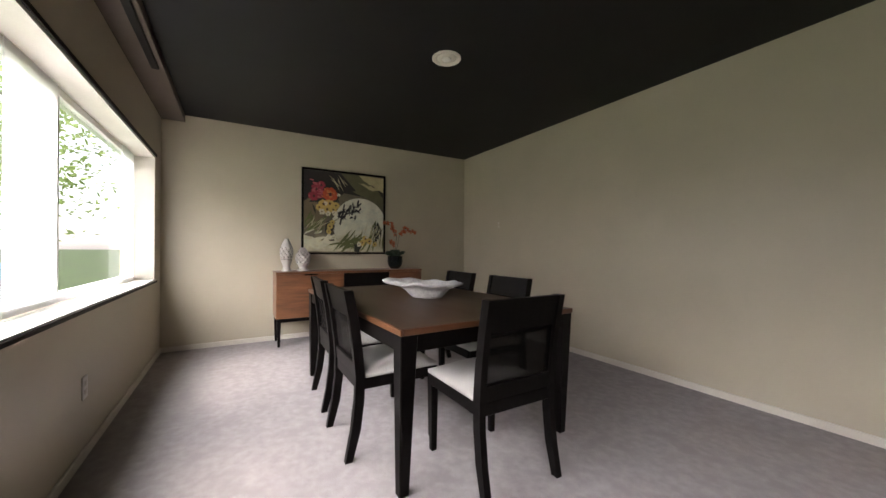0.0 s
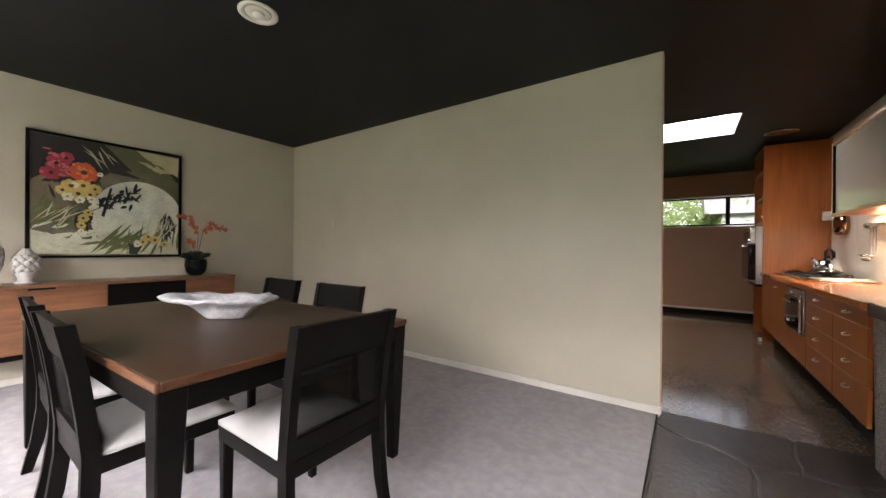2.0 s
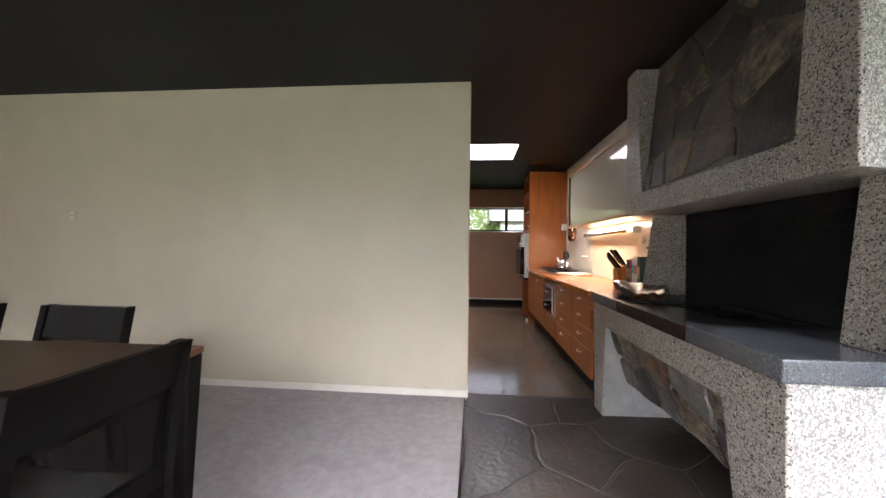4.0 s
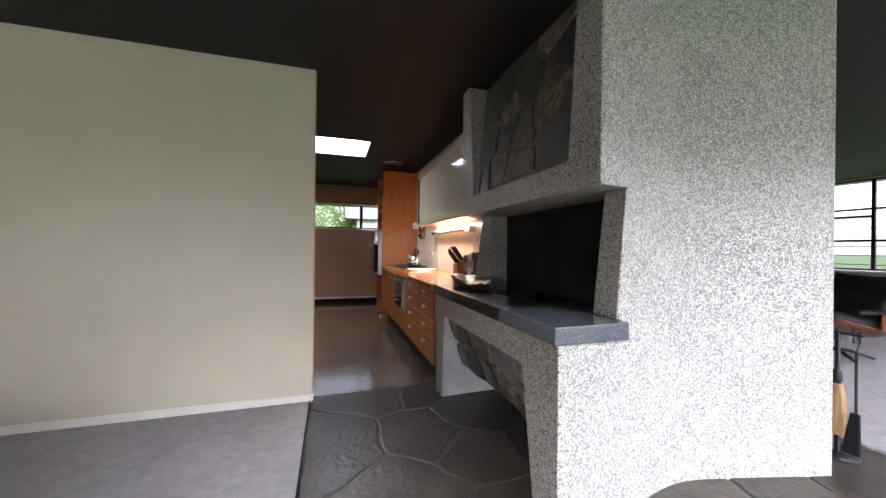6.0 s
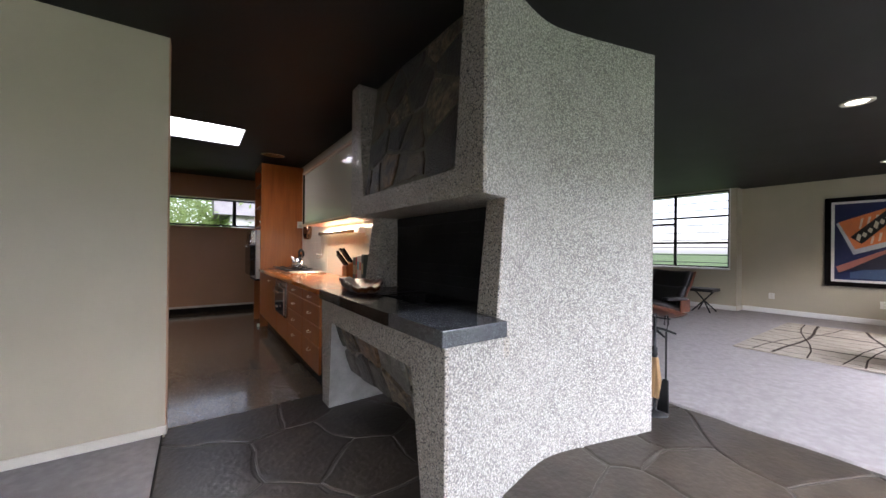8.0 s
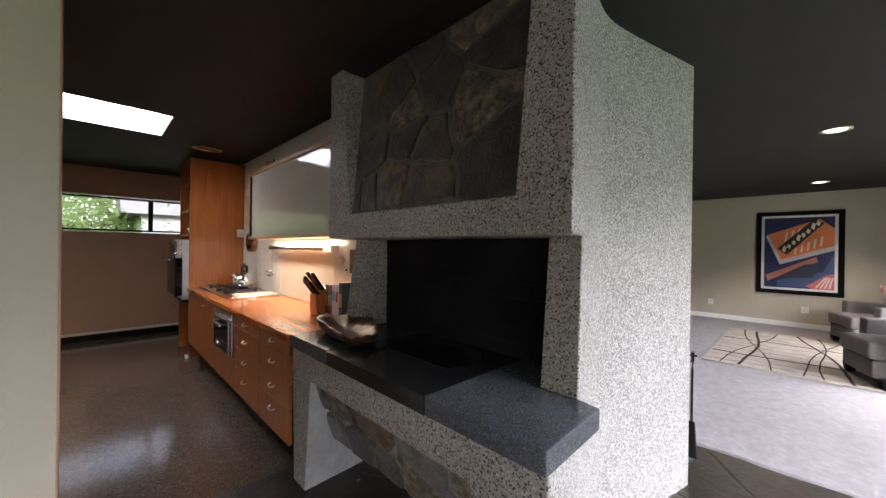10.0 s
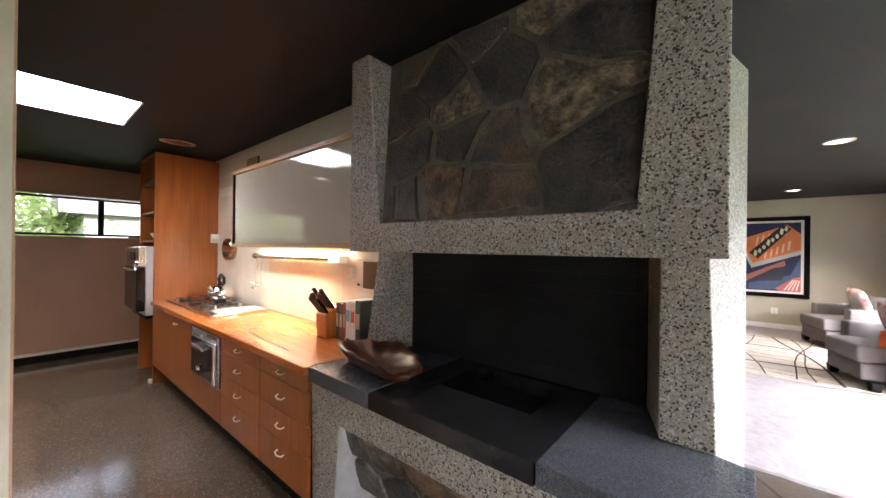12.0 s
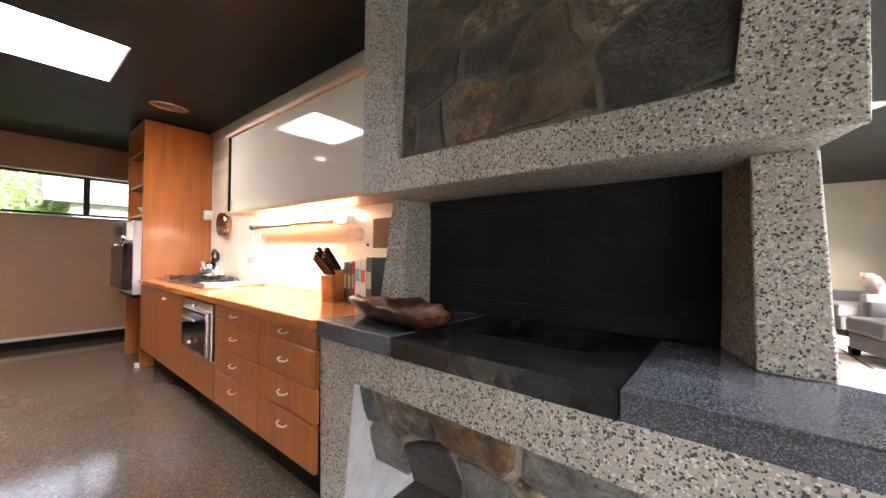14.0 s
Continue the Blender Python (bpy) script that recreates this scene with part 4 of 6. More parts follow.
def dining_chair():
    """Faces +x; origin on the floor under the seat's middle."""
    ch = thing("dining_chair", (0, 0, 0), "espresso wood dining chair with a woven back panel and ivory seat", "chair", "chairs round the dining table")
    bm = bmesh.new()
    n, w, d = 6, 0.43, 0.43
    grid = [[bm.verts.new((-0.20 + d * i / n, -w / 2 + w * j / n, 0.425 + 0.052 * (1 - abs(2 * i / n - 1) ** 4) * (1 - abs(2 * j / n - 1) ** 4))) for j in range(n + 1)] for i in range(n + 1)]
    for i in range(n):
        for j in range(n):
            bm.faces.new((grid[i][j], grid[i + 1][j], grid[i + 1][j + 1], grid[i][j + 1]))
    rim = [e for e in bm.edges if e.is_boundary]
    low = bmesh.ops.extrude_edge_only(bm, edges=rim)["geom"]
    for v in low:
        if isinstance(v, bmesh.types.BMVert):
            v.co.z = 0.405
    bmesh.ops.holes_fill(bm, edges=[e for e in bm.edges if e.is_boundary], sides=0)
    part("seat", bm, M_SEAT, ch, "ivory upholstered seat", True)
    for y in (-0.205, 0.205):
        part("seat_rail", bx(-0.20, 0.225, y - 0.012, y + 0.012, 0.35, 0.408, 0.003, 1), M_ESP, ch)
    part("seat_rail", bx(0.207, 0.231, -0.19, 0.19, 0.35, 0.408, 0.003, 1), M_ESP, ch)
    part("seat_rail", bx(-0.235, -0.205, -0.19, 0.19, 0.35, 0.408, 0.003, 1), M_ESP, ch)
    for y in (-0.195, 0.195):
        part("front_leg", tapered_leg(0.205, y, 0, 0.41, 0.032, 0.042), M_ESP, ch)
    # rear posts sweep back below the seat and again above it
    prof = ((-0.275, 0.0), (-0.240, 0.15), (-0.222, 0.30), (-0.220, 0.42), (-0.232, 0.55), (-0.252, 0.70), (-0.283, 0.856))
    for y in (-0.206, 0.206):
        bm = bmesh.new()
        rings = []
        for x, z in prof:
            hw = 0.016
            dp = 0.018 if z < 0.05 else 0.024
            rings.append([bm.verts.new(p) for p in ((x - dp, y - hw, z), (x + dp, y - hw, z), (x + dp, y + hw, z), (x - dp, y + hw, z))])
        for a, b in zip(rings, rings[1:]):
            for i in range(4):
                bm.faces.new((a[i], a[(i + 1) % 4], b[(i + 1) % 4], b[i]))
        bm.faces.new(rings[0]), bm.faces.new(rings[-1])
        part("back_post", bm, M_ESP, ch)
    part("top_rail", hull([(-0.263, -0.19, 0.712), (-0.263, 0.19, 0.712), (-0.241, 0.19, 0.712), (-0.241, -0.19, 0.712)], [(-0.296, -0.19, 0.855), (-0.296, 0.19, 0.855), (-0.272, 0.19, 0.855), (-0.272, -0.19, 0.855)]), M_ESP, ch)
    part("lower_rail", hull([(-0.238, -0.19, 0.41), (-0.238, 0.19, 0.41), (-0.206, 0.19, 0.41), (-0.206, -0.19, 0.41)], [(-0.242, -0.19, 0.48), (-0.242, 0.19, 0.48), (-0.212, 0.19, 0.48), (-0.212, -0.19, 0.48)]), M_ESP, ch)
    part("back_panel", hull([(-0.231, -0.19, 0.48), (-0.231, 0.19, 0.48), (-0.225, 0.19, 0.48), (-0.225, -0.19, 0.48)], [(-0.258, -0.19, 0.713), (-0.258, 0.19, 0.713), (-0.252, 0.19, 0.713), (-0.252, -0.19, 0.713)]), M_CANE, ch, "dark woven see-through back panel")
    return ch


M_CANE = mat("dark_woven_panel", (0.006, 0.0046, 0.004), 0.6, spec=0.12, vary=0.3, scale=30, fine=300, bump=0.6)
nt = M_CANE.node_tree
mixs, tr = nt.nodes.new("ShaderNodeMixShader"), nt.nodes.new("ShaderNodeBsdfTransparent")
mixs.inputs[0].default_value = 0.28
nt.links.new(nt.nodes["Principled BSDF"].outputs[0], mixs.inputs[1])
nt.links.new(tr.outputs[0], mixs.inputs[2])
nt.links.new(mixs.outputs[0], nt.nodes["Material Output"].inputs[0])
first = dining_chair()
first.matrix_basis = pose(-1.14, -1.935, 0, 0, 0, 180)
for x, y, a in ((-1.665, -2.275, 90), (-2.28, -2.255, 88), (-1.79, -1.50, -90), (-2.48, -1.50, -92)):
    copy_thing(first, pose(x, y, 0, 0, 0, a))

# shell bowl on the table: fluted oval wall, thick wavy lip and a spreading lobe at one end
bm = bmesh.new()
seg, rings = 72, []
CX, CY = -1.90, -1.88
for r, z, ruff in ((0.10, 0.0, 0), (0.46, 0.002, 0), (0.53, 0.016, 0.25), (0.66, 0.048, 0.5), (0.76, 0.066, 0.6), (0.90, 0.074, 0.8), (1.06, 0.082, 1.0), (1.09, 0.092, 1.0), (1.02, 0.102, 0.9), (0.84, 0.094, 0.7), (0.70, 0.066, 0.4), (0.50, 0.032, 0.2), (0.2, 0.018, 0)):
    ring = []
    for i in range(seg):
        a = 6.28319 * i / seg
        flute = math.sin(8 * a + 0.6) + 0.5 * math.sin(13 * a + 2) + 0.25 * math.sin(29 * a)
        lobe = math.exp(-((((a - 3.05 + math.pi) % 6.28319) - math.pi) / 0.55) ** 2) * max(0.0, r - 0.55)
        k = r * (1 + 0.045 * ruff * flute) + 0.75 * lobe
        ring.append(bm.verts.new((CX + 0.235 * k * math.cos(a), CY + 0.155 * k * math.sin(a) * (1 + 0.2 * lobe), TZ + 0.001 + 1.12 * z + 0.006 * ruff * math.sin(8 * a + 1.4) + 0.004 * ruff * math.sin(3 * a) + 0.02 * lobe)))
    rings.append(ring)
for a, b in zip(rings, rings[1:]):
    for i in range(seg):
        bm.faces.new((a[i], a[(i + 1) % seg], b[(i + 1) % seg], b[i]))
bm.faces.new(rings[0]), bm.faces.new(rings[-1])
bmesh.ops.rotate(bm, cent=(CX, CY, TZ), matrix=Matrix.Rotation(radians(36), 3, "Z"), verts=bm.verts[:])
tagged(part("shell_bowl", bm, M_SHELL, None, "", True), "white ruffled clam shell bowl on the dining table", "bowl")

# sideboard
SB = (-4.225, -3.85, -2.665, -0.93)
sb = thing("sideboard", (-4.04, -1.8, 0), "low walnut sideboard on tapered dark legs against the wall", "sideboard")
part("carcass", bx(SB[0], SB[1] - 0.022, SB[2], SB[3], 0.30, 0.785, 0.003), M_WALNUT, sb)
part("top", bx(SB[0], SB[1] + 0.004, SB[2] - 0.004, SB[3] + 0.004, 0.786, 0.808, 0.003), M_WALNUT, sb)
part("door", bx(SB[1] - 0.021, SB[1], SB[2] + 0.004, -1.945, 0.305, 0.78, 0.002, 1), M_WALNUT, sb)
part("niche_panel", bx(SB[1] - 0.021, SB[1] - 0.006, -1.94, -1.38, 0.305, 0.78, 0.002, 1), M_ESP, sb, "black middle section")
part("door", bx(SB[1] - 0.021, SB[1], -1.375, SB[3] - 0.004, 0.305, 0.78, 0.002, 1), M_WALNUT, sb)
part("finger_pull", bx(SB[1] - 0.002, SB[1] + 0.002, -2.38, -2.24, 0.768, 0.783), M_ESP, sb)
part("base_rail", bx(SB[1] - 0.05, SB[1] - 0.02, SB[2] + 0.01, SB[3] - 0.01, 0.262, 0.299, 0.003, 1), M_ESP, sb)
part("base_rail", bx(SB[0] + 0.02, SB[0] + 0.05, SB[2] + 0.01, SB[3] - 0.01, 0.262, 0.299, 0.003, 1), M_ESP, sb)
for x in (SB[0] + 0.035, SB[1] - 0.025):
    for y in (SB[2] + 0.03, SB[3] - 0.03):
        part("leg", tapered_leg(x, y, 0, 0.298, 0.024, 0.042), M_ESP, sb)


def finial(x, y, h, r, label):
    ob = thing("finial", (x, y, 0.809), label, "ornament", "ceramic finials on the sideboard")
    part("foot", lathe([(r * 0.72, 0), (r * 0.76, 0.01), (r * 0.6, 0.022), (r * 0.5, h * 0.12), (r * 0.58, h * 0.22), (r * 0.8, h * 0.31), (r * 0.82, h * 0.35), (r * 0.6, h * 0.37)], (x, y, 0.809)), M_CERAM, ob, "", True)
    bm = lathe([(r * 0.6, 0), (r * 0.88, h * 0.10), (r * 0.90, h * 0.22), (r * 0.72, h * 0.42), (r * 0.4, h * 0.57), (r * 0.1, h * 0.63)], (x, y, 0.809 + h * 0.36), 20)
    for k in range(7):
        f = (k + 0.6) / 7
        rr = r * (0.42 + 0.46 * math.sin(math.pi * min(1, f * 0.62 + 0.28))) * (1 - max(0, f - 0.5) * 1.35)
        for j in range(9):
            a = 6.28319 * (j + 0.5 * (k % 2)) / 9
            m = Matrix.Translation((x + rr * math.cos(a), y + rr * math.sin(a), 0.809 + h * (0.37 + 0.58 * f))) @ Matrix.Rotation(a, 4, "Z") @ Matrix.Diagonal((0.35, 0.9, 1.1, 1))
            bmesh.ops.create_icosphere(bm, subdivisions=1, radius=r * 0.30, matrix=m)
    part("artichoke_head", bm, M_CERAM, ob, "overlapping artichoke scales", True)


finial(-4.03, -2.545, 0.375, 0.074, "tall cream ceramic artichoke finial on the sideboard")
finial(-4.03, -2.37, 0.265, 0.086, "squat cream ceramic artichoke finial on the sideboard")

# orchid in a dark pot
px_, py_ = -4.02, -1.235
orch = thing("orchid_plant", (px_, py_, 0.809), "orange orchid in a dark glazed pot on the sideboard", "plant")
part("pot", lathe([(0.05, 0), (0.085, 0.04), (0.10, 0.10), (0.095, 0.155), (0.10, 0.165), (0.088, 0.165), (0.08, 0.13)], (px_, py_, 0.809)), M_POT, orch, "dark glazed pot", True)
rng = random.Random(3)
bm = bmesh.new()
for k in range(7):
    a = k * 0.95
    c, s = math.cos(a), math.sin(a)
    p0, p1, p2 = Vector((0, 0, 0.14)), Vector((0.08 * c, 0.10 * s, 0.235)), Vector((0.11 * c, 0.15 * s, 0.25 - 0.03 * (k % 3)))
    side = Vector((-s, c, 0)) * 0.036
    o = Vector((px_, py_, 0.809))
    vs = [bm.verts.new(o + q) for q in (p0 - side * 0.5, p0 + side * 0.5, p1 + side, p2 + side * 0.2, p2 - side * 0.2, p1 - side)]
    bm.faces.new(vs)
bmesh.ops.solidify(bm, geom=bm.faces[:], thickness=0.004)
part("leaf_rosette", bm, M_LEAFDARK, orch)
for st, top in enumerate((((0, 0.02, 0.42), (0.02, -0.06, 0.56), (0.03, -0.17, 0.60)), ((0, 0.06, 0.44), (0.02, 0.14, 0.53), (0.05, 0.27, 0.46)), ((0.02, -0.03, 0.32), (0.03, -0.10, 0.38)))):
    o = Vector((px_, py_, 0.809))
    pts = [o + Vector((0, 0, 0.13))] + [o + Vector(q) for q in top]
    part("stem", tube(pts, 0.003, 5), M_LEAFDARK, orch)
    bm = bmesh.new()
    for k in range(13 if st < 2 else 5):
        f = 1.2 + (len(pts) - 2.25) * k / 12
        i = min(int(f), len(pts) - 2)
        c = pts[i].lerp(pts[i + 1], f - i) + Vector((rng.uniform(-0.03, 0.03), rng.uniform(-0.02, 0.02), rng.uniform(-0.03, 0.025)))
        for p in range(5):
            a = 1.2566 * p + rng.random()
            m = Matrix.Translation(c + Vector((0.0, 0.014 * math.cos(a), 0.014 * math.sin(a)))) @ Matrix.Rotation(a, 4, "X") @ Matrix.Diagonal((0.25, 1, 0.6, 1))
            bmesh.ops.create_icosphere(bm, subdivisions=1, radius=0.014, matrix=m)
    part("blossom_spray", bm, M_PETAL, orch, "small orange blossoms")

# painting above the sideboard
PY0, PY1, PZ0, PZ1 = -2.36, -1.30, 0.997, 2.047
art = thing("painting", (WEST + 0.02, (PY0 + PY1) / 2, PZ0), "framed floral still life painting in dark thin frame on the wall", "painting")
for b in ((PY0, PY0 + 0.022, PZ0, PZ1), (PY1 - 0.022, PY1, PZ0, PZ1), (PY0 + 0.022, PY1 - 0.022, PZ0, PZ0 + 0.022), (PY0 + 0.022, PY1 - 0.022, PZ1 - 0.022, PZ1)):
    part("frame", bx(WEST + 0.001, WEST + 0.036, b[0], b[1], b[2], b[3], 0.003, 1), M_ESP, art)
part("canvas", bx(WEST + 0.002, WEST + 0.02, PY0 + 0.023, PY1 - 0.023, PZ0 + 0.023, PZ1 - 0.023), mat("canvas_umber", (0.15, 0.125, 0.085), 0.6, vary=0.4, scale=5, bump=0.2, marks=(0.36, 0.33, 0.20)), art)
layer = [0]
PW, PH = PY1 - PY0, PZ1 - PZ0


def blot(name, color, pts, blur=0.0, seed=1):
    """A flat shape of paint; pts in parts of the canvas's width and height, from its lower corner beside the finials."""
    layer[0] += 1
    x = WEST + 0.0203 + 0.0008 * layer[0]
    g = random.Random(seed)
    m = mat("paint_" + name, color, 0.55, vary=0.13, scale=7, fine=60, bump=0.3)
    bm = bmesh.new()
    for k, ring in enumerate(pts):
        x += 0.00001
        bm.faces.new([bm.verts.new((x, PY0 + PW * min(0.976, max(0.024, u + g.uniform(-blur, blur))), PZ0 + PH * min(0.976, max(0.024, v + g.uniform(-blur, blur))))) for u, v in ring])
    tagged(part(name, bm, m, art), kind="stuff")


def disc(u, v, r, n=14, k=1.0, t0=0.0, t1=6.28319):
    return [(u + r * math.cos(t0 + (t1 - t0) * i / n), v + k * r * math.sin(t0 + (t1 - t0) * i / n)) for i in range(n)]


def strokes(u, v, du, dv, n, l, w, lean, spread=0.5):
    """n leaf-shaped dabs scattered round (u, v), leaning by about lean degrees."""
    out = []
    for i in range(n):
        a = radians(lean) + g.gauss(0, spread)
        c, q = math.cos(a), math.sin(a)
        x, y, L, W = u + g.gauss(0, du), v + g.gauss(0, dv), l * g.uniform(0.5, 1.3), w * g.uniform(0.5, 1.3)
        out.append([(x - c * L, y - q * L), (x - c * L * 0.3 - q * W, y - q * L * 0.3 + c * W), (x + c * L * 0.5 - q * W * 0.8, y + q * L * 0.5 + c * W * 0.8), (x + c * L, y + q * L), (x + c * L * 0.4 + q * W, y + q * L * 0.4 - c * W), (x - c * L * 0.4 + q * W * 0.7, y - q * L * 0.4 - c * W * 0.7)])
    return out


def blossom(u, v, r, n=7):
    """Petals round a heart."""
    out = []
    for i in range(n):
        a = 6.28319 * i / n + g.uniform(-0.25, 0.25)
        out.append(disc(u + 0.62 * r * math.cos(a), v + 0.62 * r * math.sin(a), r * g.uniform(0.36, 0.5), 8))
    return out


g = random.Random(11)
blot("dark_ground", (0.022, 0.018, 0.016), [[(0.02, 0.60), (0.30, 0.62), (0.48, 0.74), (0.75, 0.70), (0.97, 0.62), (0.97, 0.78), (0.72, 0.92), (0.62, 0.98), (0.02, 0.98)]], 0.01)
blot("olive_slope", (0.12, 0.115, 0.055), [[(0.44, 0.98), (0.66, 0.98), (0.97, 0.72), (0.97, 0.56), (0.86, 0.62), (0.62, 0.78)]] + strokes(0.72, 0.78, 0.12, 0.05, 26, 0.09, 0.016, -32, 0.2))
blot("ochre_sky", (0.46, 0.40, 0.22), [[(0.66, 0.97), (0.97, 0.97), (0.97, 0.78), (0.86, 0.84), (0.72, 0.93)]] + strokes(0.86, 0.88, 0.06, 0.03, 16, 0.06, 0.014, -25, 0.2), 0.01)
blot("umber_wash", (0.19, 0.145, 0.085), [[(0.02, 0.38), (0.22, 0.36), (0.24, 0.60), (0.02, 0.60)]] + strokes(0.14, 0.46, 0.08, 0.08, 26, 0.07, 0.018, 60, 0.6), 0.01)
blot("moon", (0.66, 0.65, 0.50), [disc(0.68, 0.36, 0.33, 44)])
blot("moon_wash", (0.60, 0.61, 0.48), strokes(0.72, 0.42, 0.12, 0.10, 24, 0.07, 0.02, 40, 0.5))
blot("meadow", (0.57, 0.53, 0.35), [[(0.02, 0.03), (0.97, 0.03), (0.97, 0.20), (0.78, 0.14), (0.5, 0.24), (0.3, 0.13), (0.14, 0.2), (0.02, 0.22)]], 0.01)
blot("pale_grass", (0.62, 0.60, 0.42), strokes(0.22, 0.14, 0.12, 0.05, 30, 0.09, 0.014, 20, 0.5) + strokes(0.74, 0.10, 0.14, 0.03, 26, 0.10, 0.014, 30, 0.3))
blot("olive_leaf", (0.13, 0.145, 0.045), strokes(0.58, 0.13, 0.09, 0.05, 34, 0.13, 0.011, 42, 0.25) + strokes(0.16, 0.36, 0.08, 0.06, 18, 0.10, 0.010, 50, 0.4) + strokes(0.86, 0.24, 0.05, 0.06, 14, 0.10, 0.010, 70, 0.3))
blot("dark_shrub", (0.030, 0.030, 0.018), strokes(0.64, 0.08, 0.02, 0.03, 10, 0.05, 0.018, 80, 0.4) + strokes(0.90, 0.26, 0.02, 0.06, 12, 0.07, 0.012, 80, 0.3) + strokes(0.32, 0.30, 0.03, 0.06, 14, 0.05, 0.016, 75, 0.4) + strokes(0.26, 0.66, 0.10, 0.06, 18, 0.05, 0.014, 30, 0.9))
blot("stalk", (0.52, 0.47, 0.30), strokes(0.15, 0.36, 0.05, 0.03, 9, 0.12, 0.005, 55, 0.25) + strokes(0.82, 0.28, 0.05, 0.03, 9, 0.14, 0.005, 75, 0.35) + strokes(0.42, 0.86, 0.04, 0.03, 7, 0.08, 0.005, 120, 0.3))
blot("twig", (0.015, 0.015, 0.017), [q for f in range(9) for q in strokes(0.42 + 0.028 * f, 0.47 + 0.012 * f, 0.012, 0.035, 5, 0.040, 0.011, 55, 0.7)] + [[(0.42, 0.36), (0.44, 0.35), (0.49, 0.60), (0.475, 0.61)]])
blot("crimson_flower", (0.34, 0.030, 0.055), blossom(0.16, 0.76, 0.065) + blossom(0.13, 0.68, 0.06) + blossom(0.21, 0.81, 0.05) + blossom(0.23, 0.71, 0.05))
blot("rose_petal", (0.50, 0.11, 0.13), strokes(0.16, 0.73, 0.045, 0.05, 20, 0.022, 0.010, 40, 1.2))
blot("scarlet_flower", (0.55, 0.085, 0.022), blossom(0.31, 0.71, 0.085, 9) + blossom(0.29, 0.72, 0.05))
blot("orange_petal", (0.62, 0.20, 0.06), strokes(0.31, 0.71, 0.04, 0.035, 16, 0.022, 0.010, 90, 1.4))
blot("flower_heart", (0.10, 0.02, 0.015), [disc(0.315, 0.71, 0.020, 10), disc(0.16, 0.76, 0.014, 8), disc(0.13, 0.68, 0.014, 8)])
YEL = ((0.24, 0.59, 0.055), (0.31, 0.60, 0.05), (0.38, 0.58, 0.04), (0.19, 0.55, 0.04), (0.28, 0.53, 0.05), (0.35, 0.53, 0.04), (0.31, 0.33, 0.035), (0.30, 0.27, 0.03), (0.34, 0.38, 0.03), (0.74, 0.19, 0.04), (0.70, 0.14, 0.035), (0.79, 0.16, 0.04), (0.86, 0.12, 0.03))
blot("yellow_flower", (0.58, 0.42, 0.12), [q for u, v, r in YEL for q in blossom(u, v, r)])
blot("white_flower", (0.66, 0.62, 0.46), [q for u, v, r in ((0.22, 0.50, 0.035), (0.29, 0.48, 0.03), (0.36, 0.49, 0.03), (0.26, 0.60, 0.025), (0.30, 0.22, 0.022), (0.36, 0.42, 0.02), (0.66, 0.12, 0.028), (0.76, 0.21, 0.02), (0.41, 0.71, 0.02)) for q in blossom(u, v, r, 6)] + [[(0.22, 0.13), (0.27, 0.22), (0.32, 0.13)]])
blot("flower_eye", (0.10, 0.05, 0.02), [disc(u, v, r * 0.3, 8) for u, v, r in YEL])


def downlight(x, y, lit, label):
    ob = thing("ceiling_downlight", (x, y, H - 0.012), label, "ceiling lamp", "recessed ceiling lamps")
    part("trim_ring", lathe([(0.105, 0.011), (0.105, 0.004), (0.098, 0.0), (0.078, 0.002), (0.072, 0.011)], (x, y, H - 0.012), 32), M_TRIM, ob, "cream trim ring", True)
    part("lens", lathe([(0.071, 0.010), (0.06, 0.004), (0.02, 0.002)], (x, y, H - 0.012), 32), M_OPAL if lit else M_TRIM, ob, "", True)
    if not lit:
        part("bulb", lathe([(0.035, 0.0), (0.03, -0.008), (0.012, -0.012)], (x, y, H - 0.009), 20), M_PLATE, ob, "", True)


downlight(-1.896, -1.73, False, "cream recessed downlight, switched off, in the dark ceiling")
downlight(4.74, -2.31, True, "lit recessed downlight in the dark ceiling")
downlight(8.0, -2.3, True, "lit recessed downlight in the dark ceiling")
downlight(-0.37, 3.1, True, "lit recessed downlight in the kitchen ceiling")


def wall_plate(name, axis, at, c, z, label, w=0.07, h=0.115, plate=M_PLATE):
    """axis: the wall's normal; at: its face; c: the place along it."""
    ob = thing(name, (at, c, z) if axis in "xX" else (c, at, z), label, "wall plate")
    s = 1 if axis in "XY" else -1
    def B(a0, a1, n0, n1, z0, z1, b):
        lo, hi = sorted((at + s * n0, at + s * n1))
        return bx(*((lo, hi, a0, a1) if axis in "xX" else (a0, a1, lo, hi)), z0, z1, b, 1)
    part("plate", B(c - w / 2, c + w / 2, 0.001, 0.007, z - h / 2, z + h / 2, 0.002), plate, ob)
    for dz in (-0.022, 0.022):
        part("socket", B(c - 0.014, c + 0.014, 0.0072, 0.009, z + dz - 0.012, z + dz + 0.012, 0), M_TRIM, ob)


wall_plate("wall_outlet", "Y", SOUTH, -2.16, 0.356, "white outlet plate low on the wall under the window")
wall_plate("phone_jack", "y", 0.0, -3.40, 1.397, "small beige painted plate on the partition wall", 0.075, 0.075, M_WALL)
wall_plate("wall_outlet", "x", EAST, -0.80, 0.33, "white outlet plate above the baseboard", 0.085, 0.11)
wall_plate("wall_outlet", "x", EAST, -2.17, 0.33, "white outlet plate under the poster", 0.10, 0.12)

# ---- small kitchen things ----
# drop-in cooktop with kettle
ck = thing("cooktop", (1.3, 2.4, TOPZ), "steel drop-in cooktop with black burner grates on the worktop", "cooktop")
part("tray", bx(1.03, 1.49, 1.70, 3.05, TOPZ + 0.001, TOPZ + 0.018, 0.006), M_STEEL, ck)
